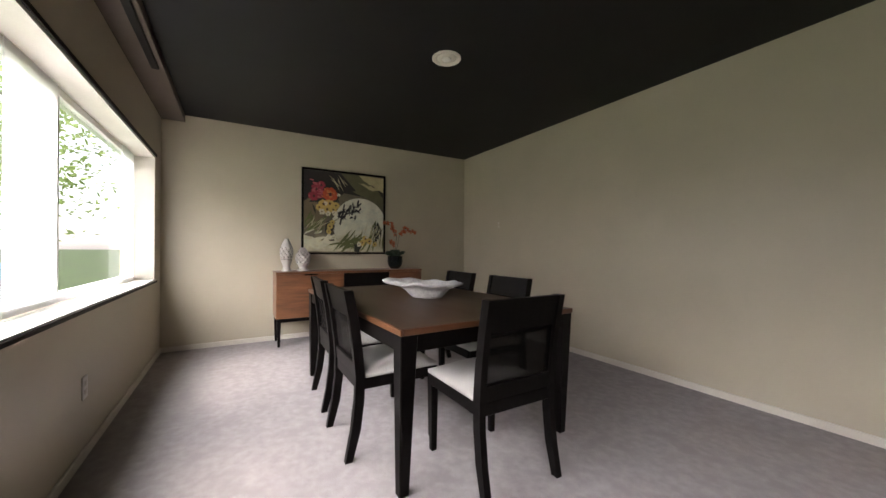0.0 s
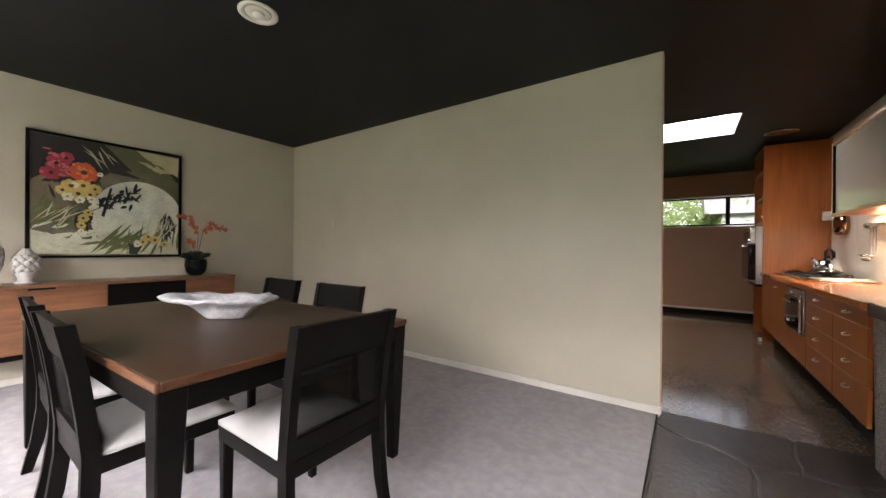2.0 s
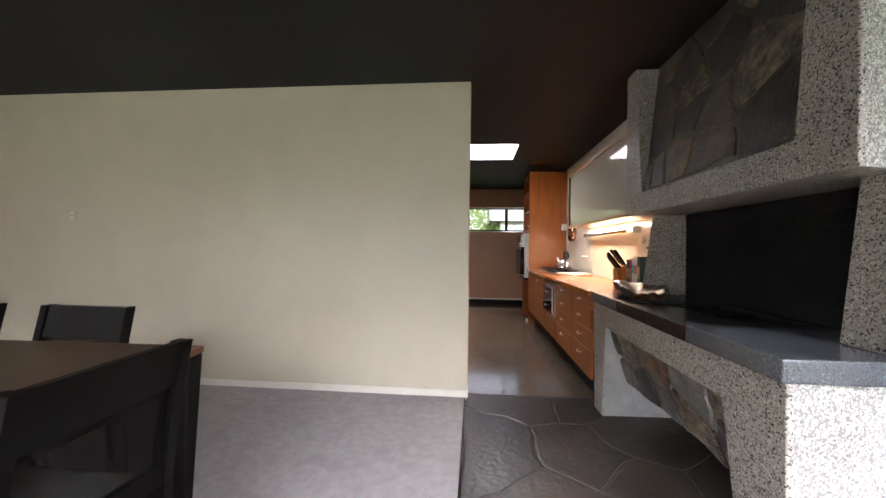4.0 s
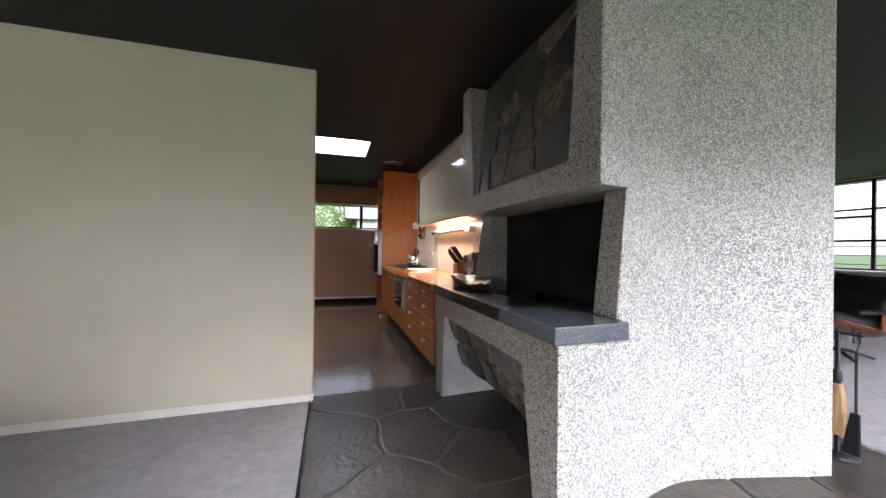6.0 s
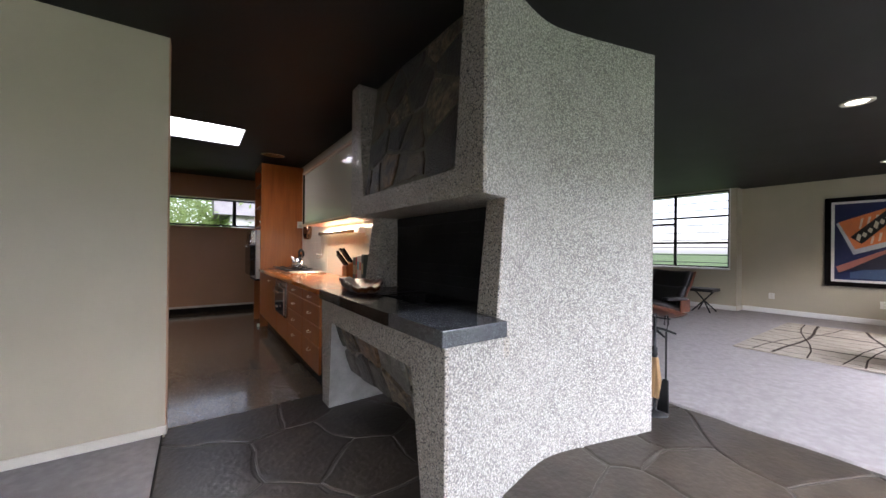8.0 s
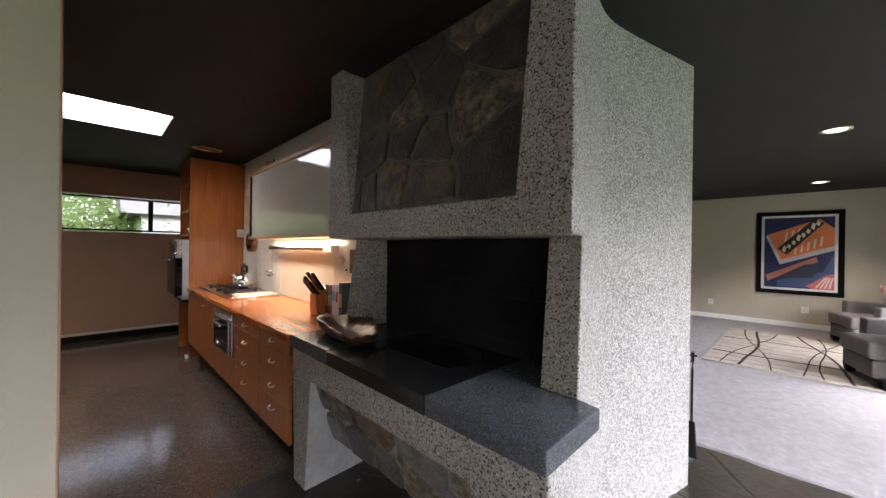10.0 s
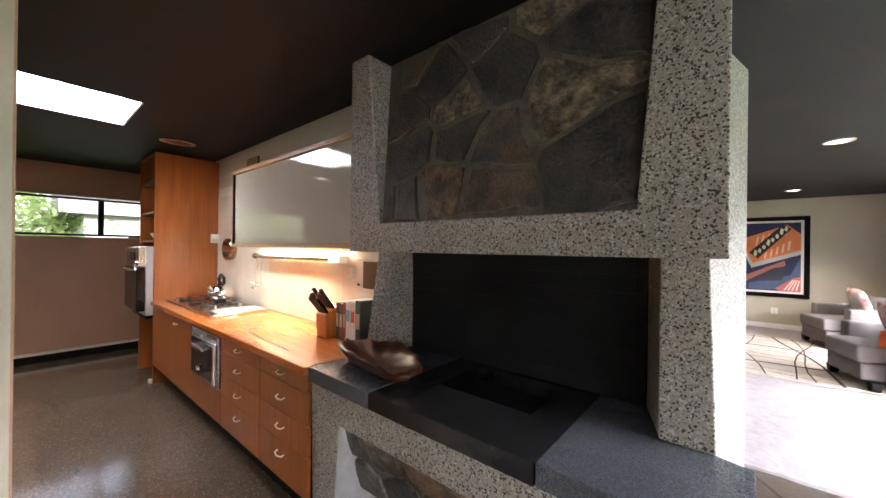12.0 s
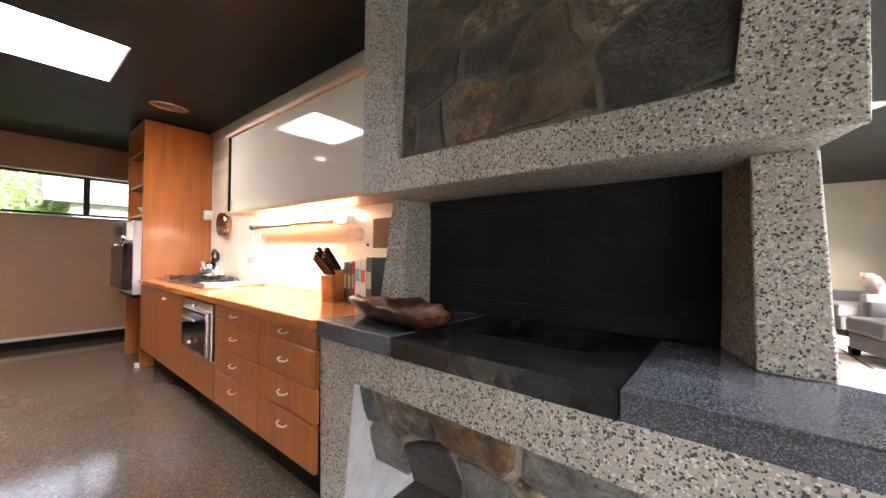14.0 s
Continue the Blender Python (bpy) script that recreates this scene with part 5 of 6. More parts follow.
part("rim", bx(1.10, 1.47, 1.71, 1.95, TOPZ + 0.0185, TOPZ + 0.024, 0.003, 1), M_CERAM, ck, "white enamel end")
for y in (2.18, 2.50, 2.82):
    for x in (1.14, 1.36):
        b = part("burner", lathe([(0.055, 0), (0.05, 0.012), (0.02, 0.016)], (x, y, TOPZ + 0.0185), 18), M_BLACK, ck)
        for a in range(4):
            c, s = math.cos(a * 1.5708 + 0.785), math.sin(a * 1.5708 + 0.785)
            part("grate", tube([(x + 0.02 * c, y + 0.02 * s, TOPZ + 0.042), (x + 0.095 * c, y + 0.095 * s, TOPZ + 0.042), (x + 0.1 * c, y + 0.1 * s, TOPZ + 0.02)], 0.005, 5), M_BLACK, b)
ke = (1.36, 2.50, TOPZ + 0.048)
kettle = thing("kettle", ke, "shiny steel kettle with a black handle on the cooktop", "kettle")
part("body", lathe([(0.10, 0), (0.122, 0.018), (0.124, 0.06), (0.10, 0.115), (0.055, 0.148), (0.03, 0.152)], ke), M_CHROME, kettle, "", True)
part("lid_knob", lathe([(0.012, 0), (0.018, 0.012), (0.01, 0.024)], (ke[0], ke[1], ke[2] + 0.152), 12), M_BLACK, kettle, "", True)
part("spout", tube([(ke[0] - 0.085, ke[1] - 0.06, ke[2] + 0.075), (ke[0] - 0.14, ke[1] - 0.10, ke[2] + 0.145)], [0.026, 0.015], 10), M_CHROME, kettle, "", True)
part("handle", tube([(ke[0] - 0.04, ke[1] - 0.06, ke[2] + 0.11), (ke[0] - 0.03, ke[1] - 0.05, ke[2] + 0.21), (ke[0], ke[1], ke[2] + 0.245), (ke[0] + 0.05, ke[1] + 0.06, ke[2] + 0.21), (ke[0] + 0.06, ke[1] + 0.08, ke[2] + 0.10)], 0.017, 8), M_BLACK, kettle, "black handle", True)

# under-cabinet tube, hanging tools, pan, switch
tl = thing("tube_lamp", (1.47, 1.25, 1.36), "chrome under-cabinet tube lamp glowing warm on the splash panels", "lamp")
part("tube", tube([(1.475, 0.66, 1.345), (1.475, 1.93, 1.345)], 0.022, 14), M_STEEL, tl, "", True)
part("end_box", bx(1.445, 1.515, 0.52, 0.66, 1.315, 1.375, 0.006), M_PLATE, tl, "white end box")
part("end_cap", tube([(1.475, 1.93, 1.345), (1.475, 1.96, 1.345)], 0.026, 14), M_BLACK, tl)
part("glow_strip", bx(1.488, 1.502, 0.68, 1.92, 1.355, 1.366), M_TUBE, tl, "lit strip")
for y in (0.75, 1.85):
    part("bracket", bx(1.495, 1.518, y - 0.01, y + 0.01, 1.335, 1.352), M_STEEL, tl)


def ladle(y, l, r, label):
    ob = thing("ladle", (1.49, y, 1.34 - l), label, "utensil", "steel tools hanging from the tube lamp")
    part("shank", tube([(1.475, y, 1.372), (1.50, y, 1.365), (1.505, y, 1.33), (1.505, y, 1.34 - l + r)], 0.004, 6), M_CHROME, ob)
    part("scoop", lathe([(r * 0.2, -r * 0.5), (r * 0.75, -r * 0.35), (r, 0), (r * 0.92, 0), (r * 0.6, -r * 0.25)], (1.475, y, 1.34 - l + r), 14), M_CHROME, ob, "", True)


ladle(1.99, 0.30, 0.045, "steel ladle hanging from the tube lamp")
ladle(1.93, 0.34, 0.05, "steel skimmer hanging from the tube lamp")
ladle(1.87, 0.30, 0.04, "small steel ladle hanging from the tube lamp")
pan = thing("hanging_pan", (1.50, 2.62, 1.35), "small polished copper and steel pan hung on the wall", "pan")
bm = lathe([(0.112, 0), (0.118, 0.012), (0.115, 0.07), (0.108, 0.07), (0.105, 0.008)], (0, 0, 0), 28)
bm.transform(Matrix.Translation((1.515, 2.62, 1.40)) @ Matrix.Rotation(radians(-90), 4, "Y"))
part("bowl", bm, M_COPPER, pan, "dark copper bowl", True)
part("handle", tube([(1.50, 2.62, 1.49), (1.495, 2.62, 1.56), (1.505, 2.62, 1.60)], 0.007, 8), M_CHROME, pan)
sw = thing("wall_phone_box", (1.50, 3.05, 1.46), "small white plastic box on the cabinet side", "wall box")
part("case", bx(1.44, 1.52, 3.05, 3.098, 1.47, 1.57, 0.006), M_PLATE, sw)
part("flap", bx(1.45, 1.51, 3.043, 3.0495, 1.48, 1.52, 0.003, 1), M_TRIM, sw)
ic = thing("intercom_panel", (1.515, 0.32, 1.15), "cream intercom panel with a brown speaker cloth on the splash", "intercom")
part("case", bx(1.50, 1.5185, 0.14, 0.40, 1.13, 1.36, 0.004), M_TRIM, ic)
part("speaker_cloth", bx(1.496, 1.4995, 0.16, 0.32, 1.16, 1.34, 0.002, 1), mat("brown_speaker_cloth", (0.16, 0.09, 0.05), 0.9, vary=0.15, fine=400, bump=0.5), ic)
part("knob", tube([(1.50, 0.365, 1.18), (1.49, 0.365, 1.18)], 0.008, 8), M_BLACK, ic)
th = thing("thermostat_knob", (1.50, 0.47, 1.25), "round cream knob on the splash panels", "knob")
part("dial", tube([(1.518, 0.47, 1.25), (1.495, 0.47, 1.25), (1.485, 0.47, 1.25)], [0.04, 0.04, 0.03], 18), M_TRIM, th, "", False)

# knife block and books
kb = thing("knife_block", (1.33, 0.47, TOPZ), "orange wood knife block full of black-handled knives", "knife block")
part("block", bevel(hull([(1.29, 0.42, TOPZ + 0.001), (1.29, 0.54, TOPZ + 0.001), (1.40, 0.54, TOPZ + 0.001), (1.40, 0.42, TOPZ + 0.001)], [(1.285, 0.425, TOPZ + 0.15), (1.285, 0.545, TOPZ + 0.15), (1.385, 0.545, TOPZ + 0.21), (1.385, 0.425, TOPZ + 0.21)]), 0.005), M_TEAK, kb)
for k in range(8):
    y, x = 0.437 + 0.028 * (k % 4), 1.305 + 0.045 * (k // 4)
    z = TOPZ + 0.155 + 0.025 * (k // 4)
    l = 0.115 + 0.02 * ((k * 5) % 3)
    part("knife_handle", bevel(hull([(x - 0.008, y - 0.009, z), (x + 0.012, y - 0.009, z + 0.006), (x + 0.012, y + 0.009, z + 0.006), (x - 0.008, y + 0.009, z)], [(x - 0.008 - l * 0.55, y - 0.011 + 0.03, z + l * 0.85), (x + 0.014 - l * 0.55, y - 0.011 + 0.03, z + l * 0.92), (x + 0.014 - l * 0.55, y + 0.011 + 0.03, z + l * 0.92), (x - 0.008 - l * 0.55, y + 0.011 + 0.03, z + l * 0.85)]), 0.003, 1), M_ESP, kb, "black knife handle")
y = 0.385
for w, h, col, band, lab in ((0.034, 0.235, (0.05, 0.06, 0.045), None, "dark green"), (0.038, 0.23, (0.10, 0.08, 0.05), None, "brown"), (0.03, 0.24, (0.35, 0.03, 0.03), None, "red and white"), (0.048, 0.255, (0.62, 0.60, 0.55), (0.10, 0.40, 0.45), "white"), (0.048, 0.25, (0.62, 0.60, 0.55), (0.55, 0.09, 0.05), "white"), (0.05, 0.265, (0.05, 0.07, 0.06), None, "dark green")):
    bk = thing("book", (1.42, y - w / 2, TOPZ), lab + " hardback cookbook upright on the worktop", "book", "cookbooks beside the knife block")
    part("cover", bx(1.335, 1.50, y - w, y - 0.001, TOPZ + 0.001, TOPZ + h, 0.002, 1), plain("cover_" + lab.replace(" ", "_"), col, 0.5), bk)
    part("pages", bx(1.345, 1.4985, y - w + 0.003, y - 0.004, TOPZ + h - 0.002, TOPZ + h + 0.0005), M_PLATE, bk)
    if band:
        part("spine_label", bx(1.3335, 1.3348, y - w + 0.006, y - 0.007, TOPZ + h * 0.5, TOPZ + h * 0.78), plain("spine_label", band, 0.5), bk)
    else:
        part("spine_label", bx(1.3335, 1.3348, y - w + 0.006, y - 0.007, TOPZ + h * 0.35, TOPZ + h * 0.7), plain("spine_gilt", (0.40, 0.34, 0.20), 0.5), bk)
    y -= w + 0.001

# root wood bowl on the slab
bm = bmesh.new()
seg, rings = 40, []
for r, z, k in ((0.08, 0, 0), (0.16, 0.003, 0.2), (0.215, 0.020, 0.6), (0.245, 0.044, 1), (0.258, 0.062, 1), (0.256, 0.074, 1), (0.238, 0.080, 1), (0.205, 0.062, 0.8), (0.13, 0.030, 0.3), (0.04, 0.02, 0)):
    ring = []
    for i in range(seg):
        a = 6.28319 * i / seg
        q = 1 + k * (0.07 * math.sin(3 * a + 0.8) + 0.05 * math.sin(5 * a) + 0.03 * math.sin(11 * a + 3 * r) + 0.025 * math.sin(17 * a))
        ring.append(bm.verts.new((1.17 + 0.60 * r * q * math.cos(a), -0.24 + 1.2 * r * q * math.sin(a), 0.844 + 0.88 * z + k * (0.012 * math.cos(a - 2.2) + 0.010 * math.cos(2 * a + 0.6) + 0.006 * math.sin(7 * a) + 0.005 * math.sin(15 * a + 20 * r)))))
    rings.append(ring)
for a, b in zip(rings, rings[1:]):
    for i in range(seg):
        bm.faces.new((a[i], a[(i + 1) % seg], b[(i + 1) % seg], b[i]))
bm.faces.new(rings[0]), bm.faces.new(rings[-1])
bmesh.ops.rotate(bm, cent=(1.17, -0.24, 0.844), matrix=Matrix.Rotation(radians(-12), 3, "Z"), verts=bm.verts[:])
tagged(part("wooden_bowl", bm, M_BOWL, None, "", True), "irregular polished root wood bowl on the hearth slab", "bowl")


def small_bowl(x, y, z, r, h, label):
    tagged(part("bowl", lathe([(r * 0.45, 0), (r * 0.8, h * 0.4), (r, h), (r * 0.93, h), (r * 0.5, h * 0.2)], (x, y, z), 20), M_PLATE, None, "", True), label, "bowl")


small_bowl(1.05, 3.33, 2.143, 0.075, 0.09, "white bowl on the upper open shelf")
small_bowl(1.06, 3.36, 1.493, 0.12, 0.075, "white serving bowl on the lower open shelf")
cv = thing("ceiling_vent", (1.01, 2.62, H - 0.012), "oval ventilation grille in the dark ceiling", "vent")
bm = lathe([(0.15, 0.011), (0.148, 0.002), (0.11, 0.0), (0.10, 0.011)], (0, 0, 0), 32)
bm.transform(Matrix.Translation((1.01, 2.62, H - 0.012)) @ Matrix.Diagonal((1, 0.75, 1, 1)))
part("ring", bm, M_STEEL, cv, "", True)
for k in range(5):
    part("slat", bx(1.01 - 0.085 + 0.01 * abs(k - 2), 1.01 + 0.085 - 0.01 * abs(k - 2), 2.62 - 0.055 + k * 0.025, 2.62 - 0.045 + k * 0.025, H - 0.008, H - 0.002), M_STEEL, cv)

# ---- fire tools beside the chimney ----
FX, FY = 2.90, -1.58
ft = thing("fire_tool_set", (FX, FY, FL), "black fire tools with straw brush and shovel beside the chimney", "fire tools")
part("stand", lathe([(0.09, 0), (0.09, 0.012), (0.02, 0.02), (0.010, 0.03), (0.010, 0.70), (0.0, 0.71)], (FX, FY + 0.04, FL), 16), M_BLACK, ft, "", True)
part("hook_bar", tube([(FX, FY - 0.06, 0.68), (FX, FY + 0.10, 0.68)], 0.006), M_BLACK, ft)
for dy, low in ((0.045, 0.46), (-0.035, 0.24)):
    part("tool_loop", tube([(FX - 0.03, FY + dy, 0.64), (FX - 0.02, FY + dy, 0.70), (FX + 0.02, FY + dy, 0.70), (FX + 0.03, FY + dy, 0.64), (FX, FY + dy, 0.59)], 0.006, 6), M_BLACK, ft)
    part("tool_rod", tube([(FX, FY + dy, 0.59), (FX, FY + dy, low)], 0.007, 6), M_BLACK, ft)
part("brush_ferrule", lathe([(0.018, 0), (0.026, 0.02), (0.022, 0.07), (0.008, 0.08)], (FX, FY + 0.045, 0.39), 14), M_BLACK, ft, "", True)
part("brush", bevel(hull([(FX - 0.03, FY - 0.015, 0.10), (FX + 0.03, FY - 0.015, 0.10), (FX + 0.03, FY + 0.105, 0.10), (FX - 0.03, FY + 0.105, 0.10)], [(FX - 0.02, FY + 0.02, 0.39), (FX + 0.02, FY + 0.02, 0.39), (FX + 0.02, FY + 0.07, 0.39), (FX - 0.02, FY + 0.07, 0.39)]), 0.008), M_STRAW, ft, "straw brush head")
part("shovel", bevel(hull([(FX - 0.05, FY - 0.075, 0.03), (FX - 0.05, FY + 0.005, 0.03), (FX - 0.035, FY + 0.005, 0.03), (FX - 0.035, FY - 0.075, 0.03)], [(FX - 0.012, FY - 0.055, 0.25), (FX - 0.012, FY - 0.015, 0.25), (FX + 0.003, FY - 0.015, 0.25), (FX + 0.003, FY - 0.055, 0.25)]), 0.006), M_BLACK, ft, "iron shovel blade")

# ---- living room ----
PX = EAST
po = thing("framed_poster", (PX - 0.02, -2.06, 0.62), "large framed advertising poster in blue and orange on the wall", "poster")
Q0, Q1, QZ0, QZ1 = -2.635, -1.50, 0.60, 2.12
for b in ((Q0, Q0 + 0.075, QZ0, QZ1), (Q1 - 0.075, Q1, QZ0, QZ1), (Q0 + 0.075, Q1 - 0.075, QZ0, QZ0 + 0.075), (Q0 + 0.075, Q1 - 0.075, QZ1 - 0.075, QZ1)):
    part("frame", bx(PX - 0.045, PX - 0.001, *b, 0.004, 1), M_ESP, po)
part("mat_board", bx(PX - 0.02, PX - 0.002, Q0 + 0.076, Q1 - 0.076, QZ0 + 0.076, QZ1 - 0.076), M_PLATE, po)
lay = [0]


def print_area(name, color, rings):
    lay[0] += 1
    m = mat("print_" + name, color, 0.35, vary=0.12, scale=3, fine=50, bump=0.02)
    a0, a1, c0, c1 = Q1 - 0.115, Q0 + 0.115, QZ0 + 0.115, QZ1 - 0.115
    for ring in rings:
        bm = bmesh.new()
        bm.faces.new([bm.verts.new((PX - 0.0203 - 0.0008 * lay[0], a0 + (a1 - a0) * u, c0 + (c1 - c0) * v)) for u, v in ring])
        part(name, bm, m, po)


print_area("blue_ground", (0.014, 0.02, 0.085), [[(0, 0), (1, 0), (1, 1), (0, 1)]])
print_area("blue_shade", (0.05, 0.085, 0.17), [[(0.2, 0.10), (0.85, 0.24), (1, 0.5), (1, 0.2), (0.7, 0.02), (0.2, 0.02)]])
print_area("box_edge", (0.45, 0.47, 0.48), [[(0.02, 0.74), (0.12, 0.78), (0.26, 0.42), (1, 0.60), (1, 0.54), (0.24, 0.33)]])
print_area("orange_box", (0.72, 0.20, 0.05), [[(0.05, 0.76), (0.80, 0.97), (1, 0.83), (1, 0.60), (0.26, 0.40)]])
print_area("box_bar", (0.75, 0.55, 0.38), [[(0.30 + 0.09 * i, 0.66 + 0.032 * i), (0.33 + 0.09 * i, 0.67 + 0.032 * i), (0.36 + 0.09 * i, 0.80 + 0.02 * i), (0.33 + 0.09 * i, 0.80 + 0.02 * i)] for i in range(6)] + [[(0.44 + 0.09 * i, 0.47 + 0.03 * i), (0.47 + 0.09 * i, 0.48 + 0.03 * i), (0.49 + 0.09 * i, 0.57 + 0.04 * i), (0.46 + 0.09 * i, 0.57 + 0.04 * i)] for i in range(5)])
print_area("black_band", (0.02, 0.018, 0.015), [[(0.20, 0.56), (0.72, 0.97), (0.86, 0.91), (0.34, 0.47)]])
print_area("band_bar", (0.72, 0.66, 0.50), [[(0.27 + 0.068 * i, 0.53 + 0.053 * i), (0.315 + 0.068 * i, 0.50 + 0.053 * i), (0.335 + 0.068 * i, 0.55 + 0.053 * i + 0.03 * (i % 3 == 0)), (0.295 + 0.068 * i, 0.575 + 0.053 * i + 0.03 * (i % 3 == 0))] for i in range(8)])
print_area("cigar", (0.36, 0.13, 0.10), [[(0.02, 0.17), (0.06, 0.09), (0.78, 0.38), (0.76, 0.45)]])
print_area("shadow_box", (0.03, 0.03, 0.05), [[(0.14, 0.12), (0.72, 0.16), (0.80, 0.36), (0.60, 0.34)]])
print_area("red_card", (0.50, 0.12, 0.12), [[(0.62, 0.04), (0.70, 0.0), (1, 0.0), (1, 0.22), (0.9, 0.20)]])
print_area("card_stripe", (0.70, 0.55, 0.50), [[(0.74 + 0.06 * i, 0.02), (0.77 + 0.06 * i, 0.02), (0.90 + 0.03 * i, 0.17), (0.88 + 0.03 * i, 0.17)] for i in range(4)])
part("glazing", bx(PX - 0.036, PX - 0.034, Q0 + 0.07, Q1 - 0.07, QZ0 + 0.07, QZ1 - 0.07), M_GLASS, po).visible_shadow = False

# rug with dark crossing lines
rug = thing("area_rug", (6.9, -2.3, 0), "cream shag rug with irregular dark brown lattice lines", "rug")
part("ground_weave", bx(5.58, 8.15, -3.35, -1.24, 0.001, 0.018, 0.006), M_RUG, rug)
g = random.Random(21)
for k in range(10):
    x = 5.72 + k * 0.255
    pts = [(x + 0.035 * math.sin(k * 2 + j * 1.1) + g.uniform(-0.02, 0.02), -1.26 - j * 0.345, 0.0185) for j in range(7)]
    bm = bmesh.new()
    w = 0.007 + 0.016 * (k in (2, 6))
    L = [(bm.verts.new((p[0] - w, p[1], p[2])), bm.verts.new((p[0] + w, p[1], p[2]))) for p in pts]
    for a, b in zip(L, L[1:]):
        bm.faces.new((a[0], a[1], b[1], b[0]))
    part("line", bm, M_RUGLINE, rug)
for k in range(9):
    y = -1.42 - k * 0.225
    pts = [(5.60 + j * 0.42, y + 0.05 * math.sin(k * 1.7 + j) + 0.07 * j * (k % 3 - 1), 0.0195) for j in range(7)]
    bm = bmesh.new()
    w = 0.008 + 0.008 * (k in (1, 5))
    L = [(bm.verts.new((p[0], p[1] - w, p[2])), bm.verts.new((p[0], p[1] + w, p[2]))) for p in pts]
    for a, b in zip(L, L[1:]):
        bm.faces.new((a[0], a[1], b[1], b[0]))
    part("line", bm, M_RUGLINE, rug)


def armchair():
    """Faces +y; origin at the middle of the floor."""
    ac = thing("armchair", (0, 0, 0), "taupe upholstered armchair with dark block feet on the rug", "armchair", "taupe armchairs")
    part("base", bx(-0.295, 0.295, -0.40, 0.41, 0.09, 0.272, 0.02), M_GREYFAB, ac)
    part("seat_cushion", bx(-0.295, 0.295, -0.22, 0.44, 0.274, 0.45, 0.035, 4), M_GREYFAB, ac, "", True)
    for s in (-1, 1):
        part("arm", bevel(hull([(s * 0.30, -0.40, 0.10), (s * 0.30, 0.24, 0.10), (s * 0.43, 0.24, 0.10), (s * 0.43, -0.40, 0.10)], [(s * 0.30, -0.42, 0.62), (s * 0.30, 0.22, 0.615), (s * 0.44, 0.22, 0.615), (s * 0.44, -0.42, 0.62)]), 0.02, 3), M_GREYFAB, ac, "", True)
    part("backrest", bevel(hull([(-0.42, -0.42, 0.27), (0.42, -0.42, 0.27), (0.42, -0.24, 0.27), (-0.42, -0.24, 0.27)], [(-0.42, -0.50, 0.76), (0.42, -0.50, 0.76), (0.42, -0.36, 0.76), (-0.42, -0.36, 0.76)]), 0.04, 3), M_GREYFAB, ac, "", True)
    part("back_cushion", bevel(hull([(-0.28, -0.23, 0.455), (0.28, -0.23, 0.455), (0.28, -0.10, 0.455), (-0.28, -0.10, 0.455)], [(-0.28, -0.35, 0.78), (0.28, -0.35, 0.78), (0.28, -0.24, 0.78), (-0.28, -0.24, 0.78)]), 0.045, 3), M_GREYFAB, ac, "", True)
    for x in (-0.34, 0.34):
        for yy in (-0.33, 0.33):
            part("foot", tapered_leg(x, yy, 0, 0.092, 0.07, 0.09), M_ESP, ac)
    return ac


ac1 = armchair()
ac1.matrix_basis = pose(6.08, -2.93, 0.018, 0, 0, 17)
ac2 = copy_thing(ac1, pose(8.08, -2.92, 0.018, 0, 0, 20))


def cushion(x, y, z, m, label, rot):
    bm = bmesh.new()
    n = 8
    for s in (1, -1):
        gr = [[bm.verts.new((-0.21 + 0.42 * i / n, s * 0.075 * ((1 - abs(2 * i / n - 1) ** 2.5) * (1 - abs(2 * j / n - 1) ** 2.5)) ** 0.5, -0.21 + 0.42 * j / n)) for j in range(n + 1)] for i in range(n + 1)]
        for i in range(n):
            for j in range(n):
                bm.faces.new((gr[i][j], gr[i + 1][j], gr[i + 1][j + 1], gr[i][j + 1]))
    bmesh.ops.remove_doubles(bm, verts=bm.verts[:], dist=0.001)
    bm.transform(pose(x, y, z, *rot))
    tagged(part("cushion", bm, m, None, "", True), label, "cushion")


cushion(8.0, -3.02, 0.72, M_PILLOW, "red and white patterned cushion leaning on an armchair", (-18, 0, 10))
cushion(6.02, -2.92, 0.70, M_PILLOW, "red and white patterned cushion leaning on an armchair", (-18, 0, 4))
# throw over the arm
bm = bmesh.new()
prof = ((0.265, 0.40), (0.285, 0.59), (0.31, 0.632), (0.40, 0.634), (0.455, 0.605), (0.463, 0.45), (0.466, 0.28))
rows_ = []
for x, z in prof:
    rows_.append([bm.verts.new((6.05 - x + 0.004 * math.sin(j * 2.1), -3.02 + j * 0.05, 0.018 + z - 0.0 + 0.006 * math.sin(j * 1.7))) for j in range(8)])
for a, b in zip(rows_, rows_[1:]):
    for j in range(7):
        bm.faces.new((a[j], a[j + 1], b[j + 1], b[j]))
bmesh.ops.solidify(bm, geom=bm.faces[:], thickness=0.012)
bmesh.ops.rotate(bm, cent=(6.05, -2.82, 0), matrix=Matrix.Rotation(radians(17), 3, "Z"), verts=bm.verts[:])
tagged(part("throw_blanket", bm, M_ORANGEFAB, None, "", True), "orange throw draped over the armchair arm", "blanket")

# lounge chair
LX, LY = 5.30, -0.40
lc = thing("lounge_chair", (LX, LY, 0), "black leather lounge chair with rosewood shells on a star base", "armchair")
for k in range(5):
    a = k * 1.2566 + 0.4
    part("star_leg", tube([(LX, LY, 0.10), (LX + 0.17 * math.cos(a), LY + 0.17 * math.sin(a), 0.075), (LX + 0.33 * math.cos(a), LY + 0.33 * math.sin(a), 0.02)], [0.022, 0.018, 0.013], 8), M_BLACK, lc)
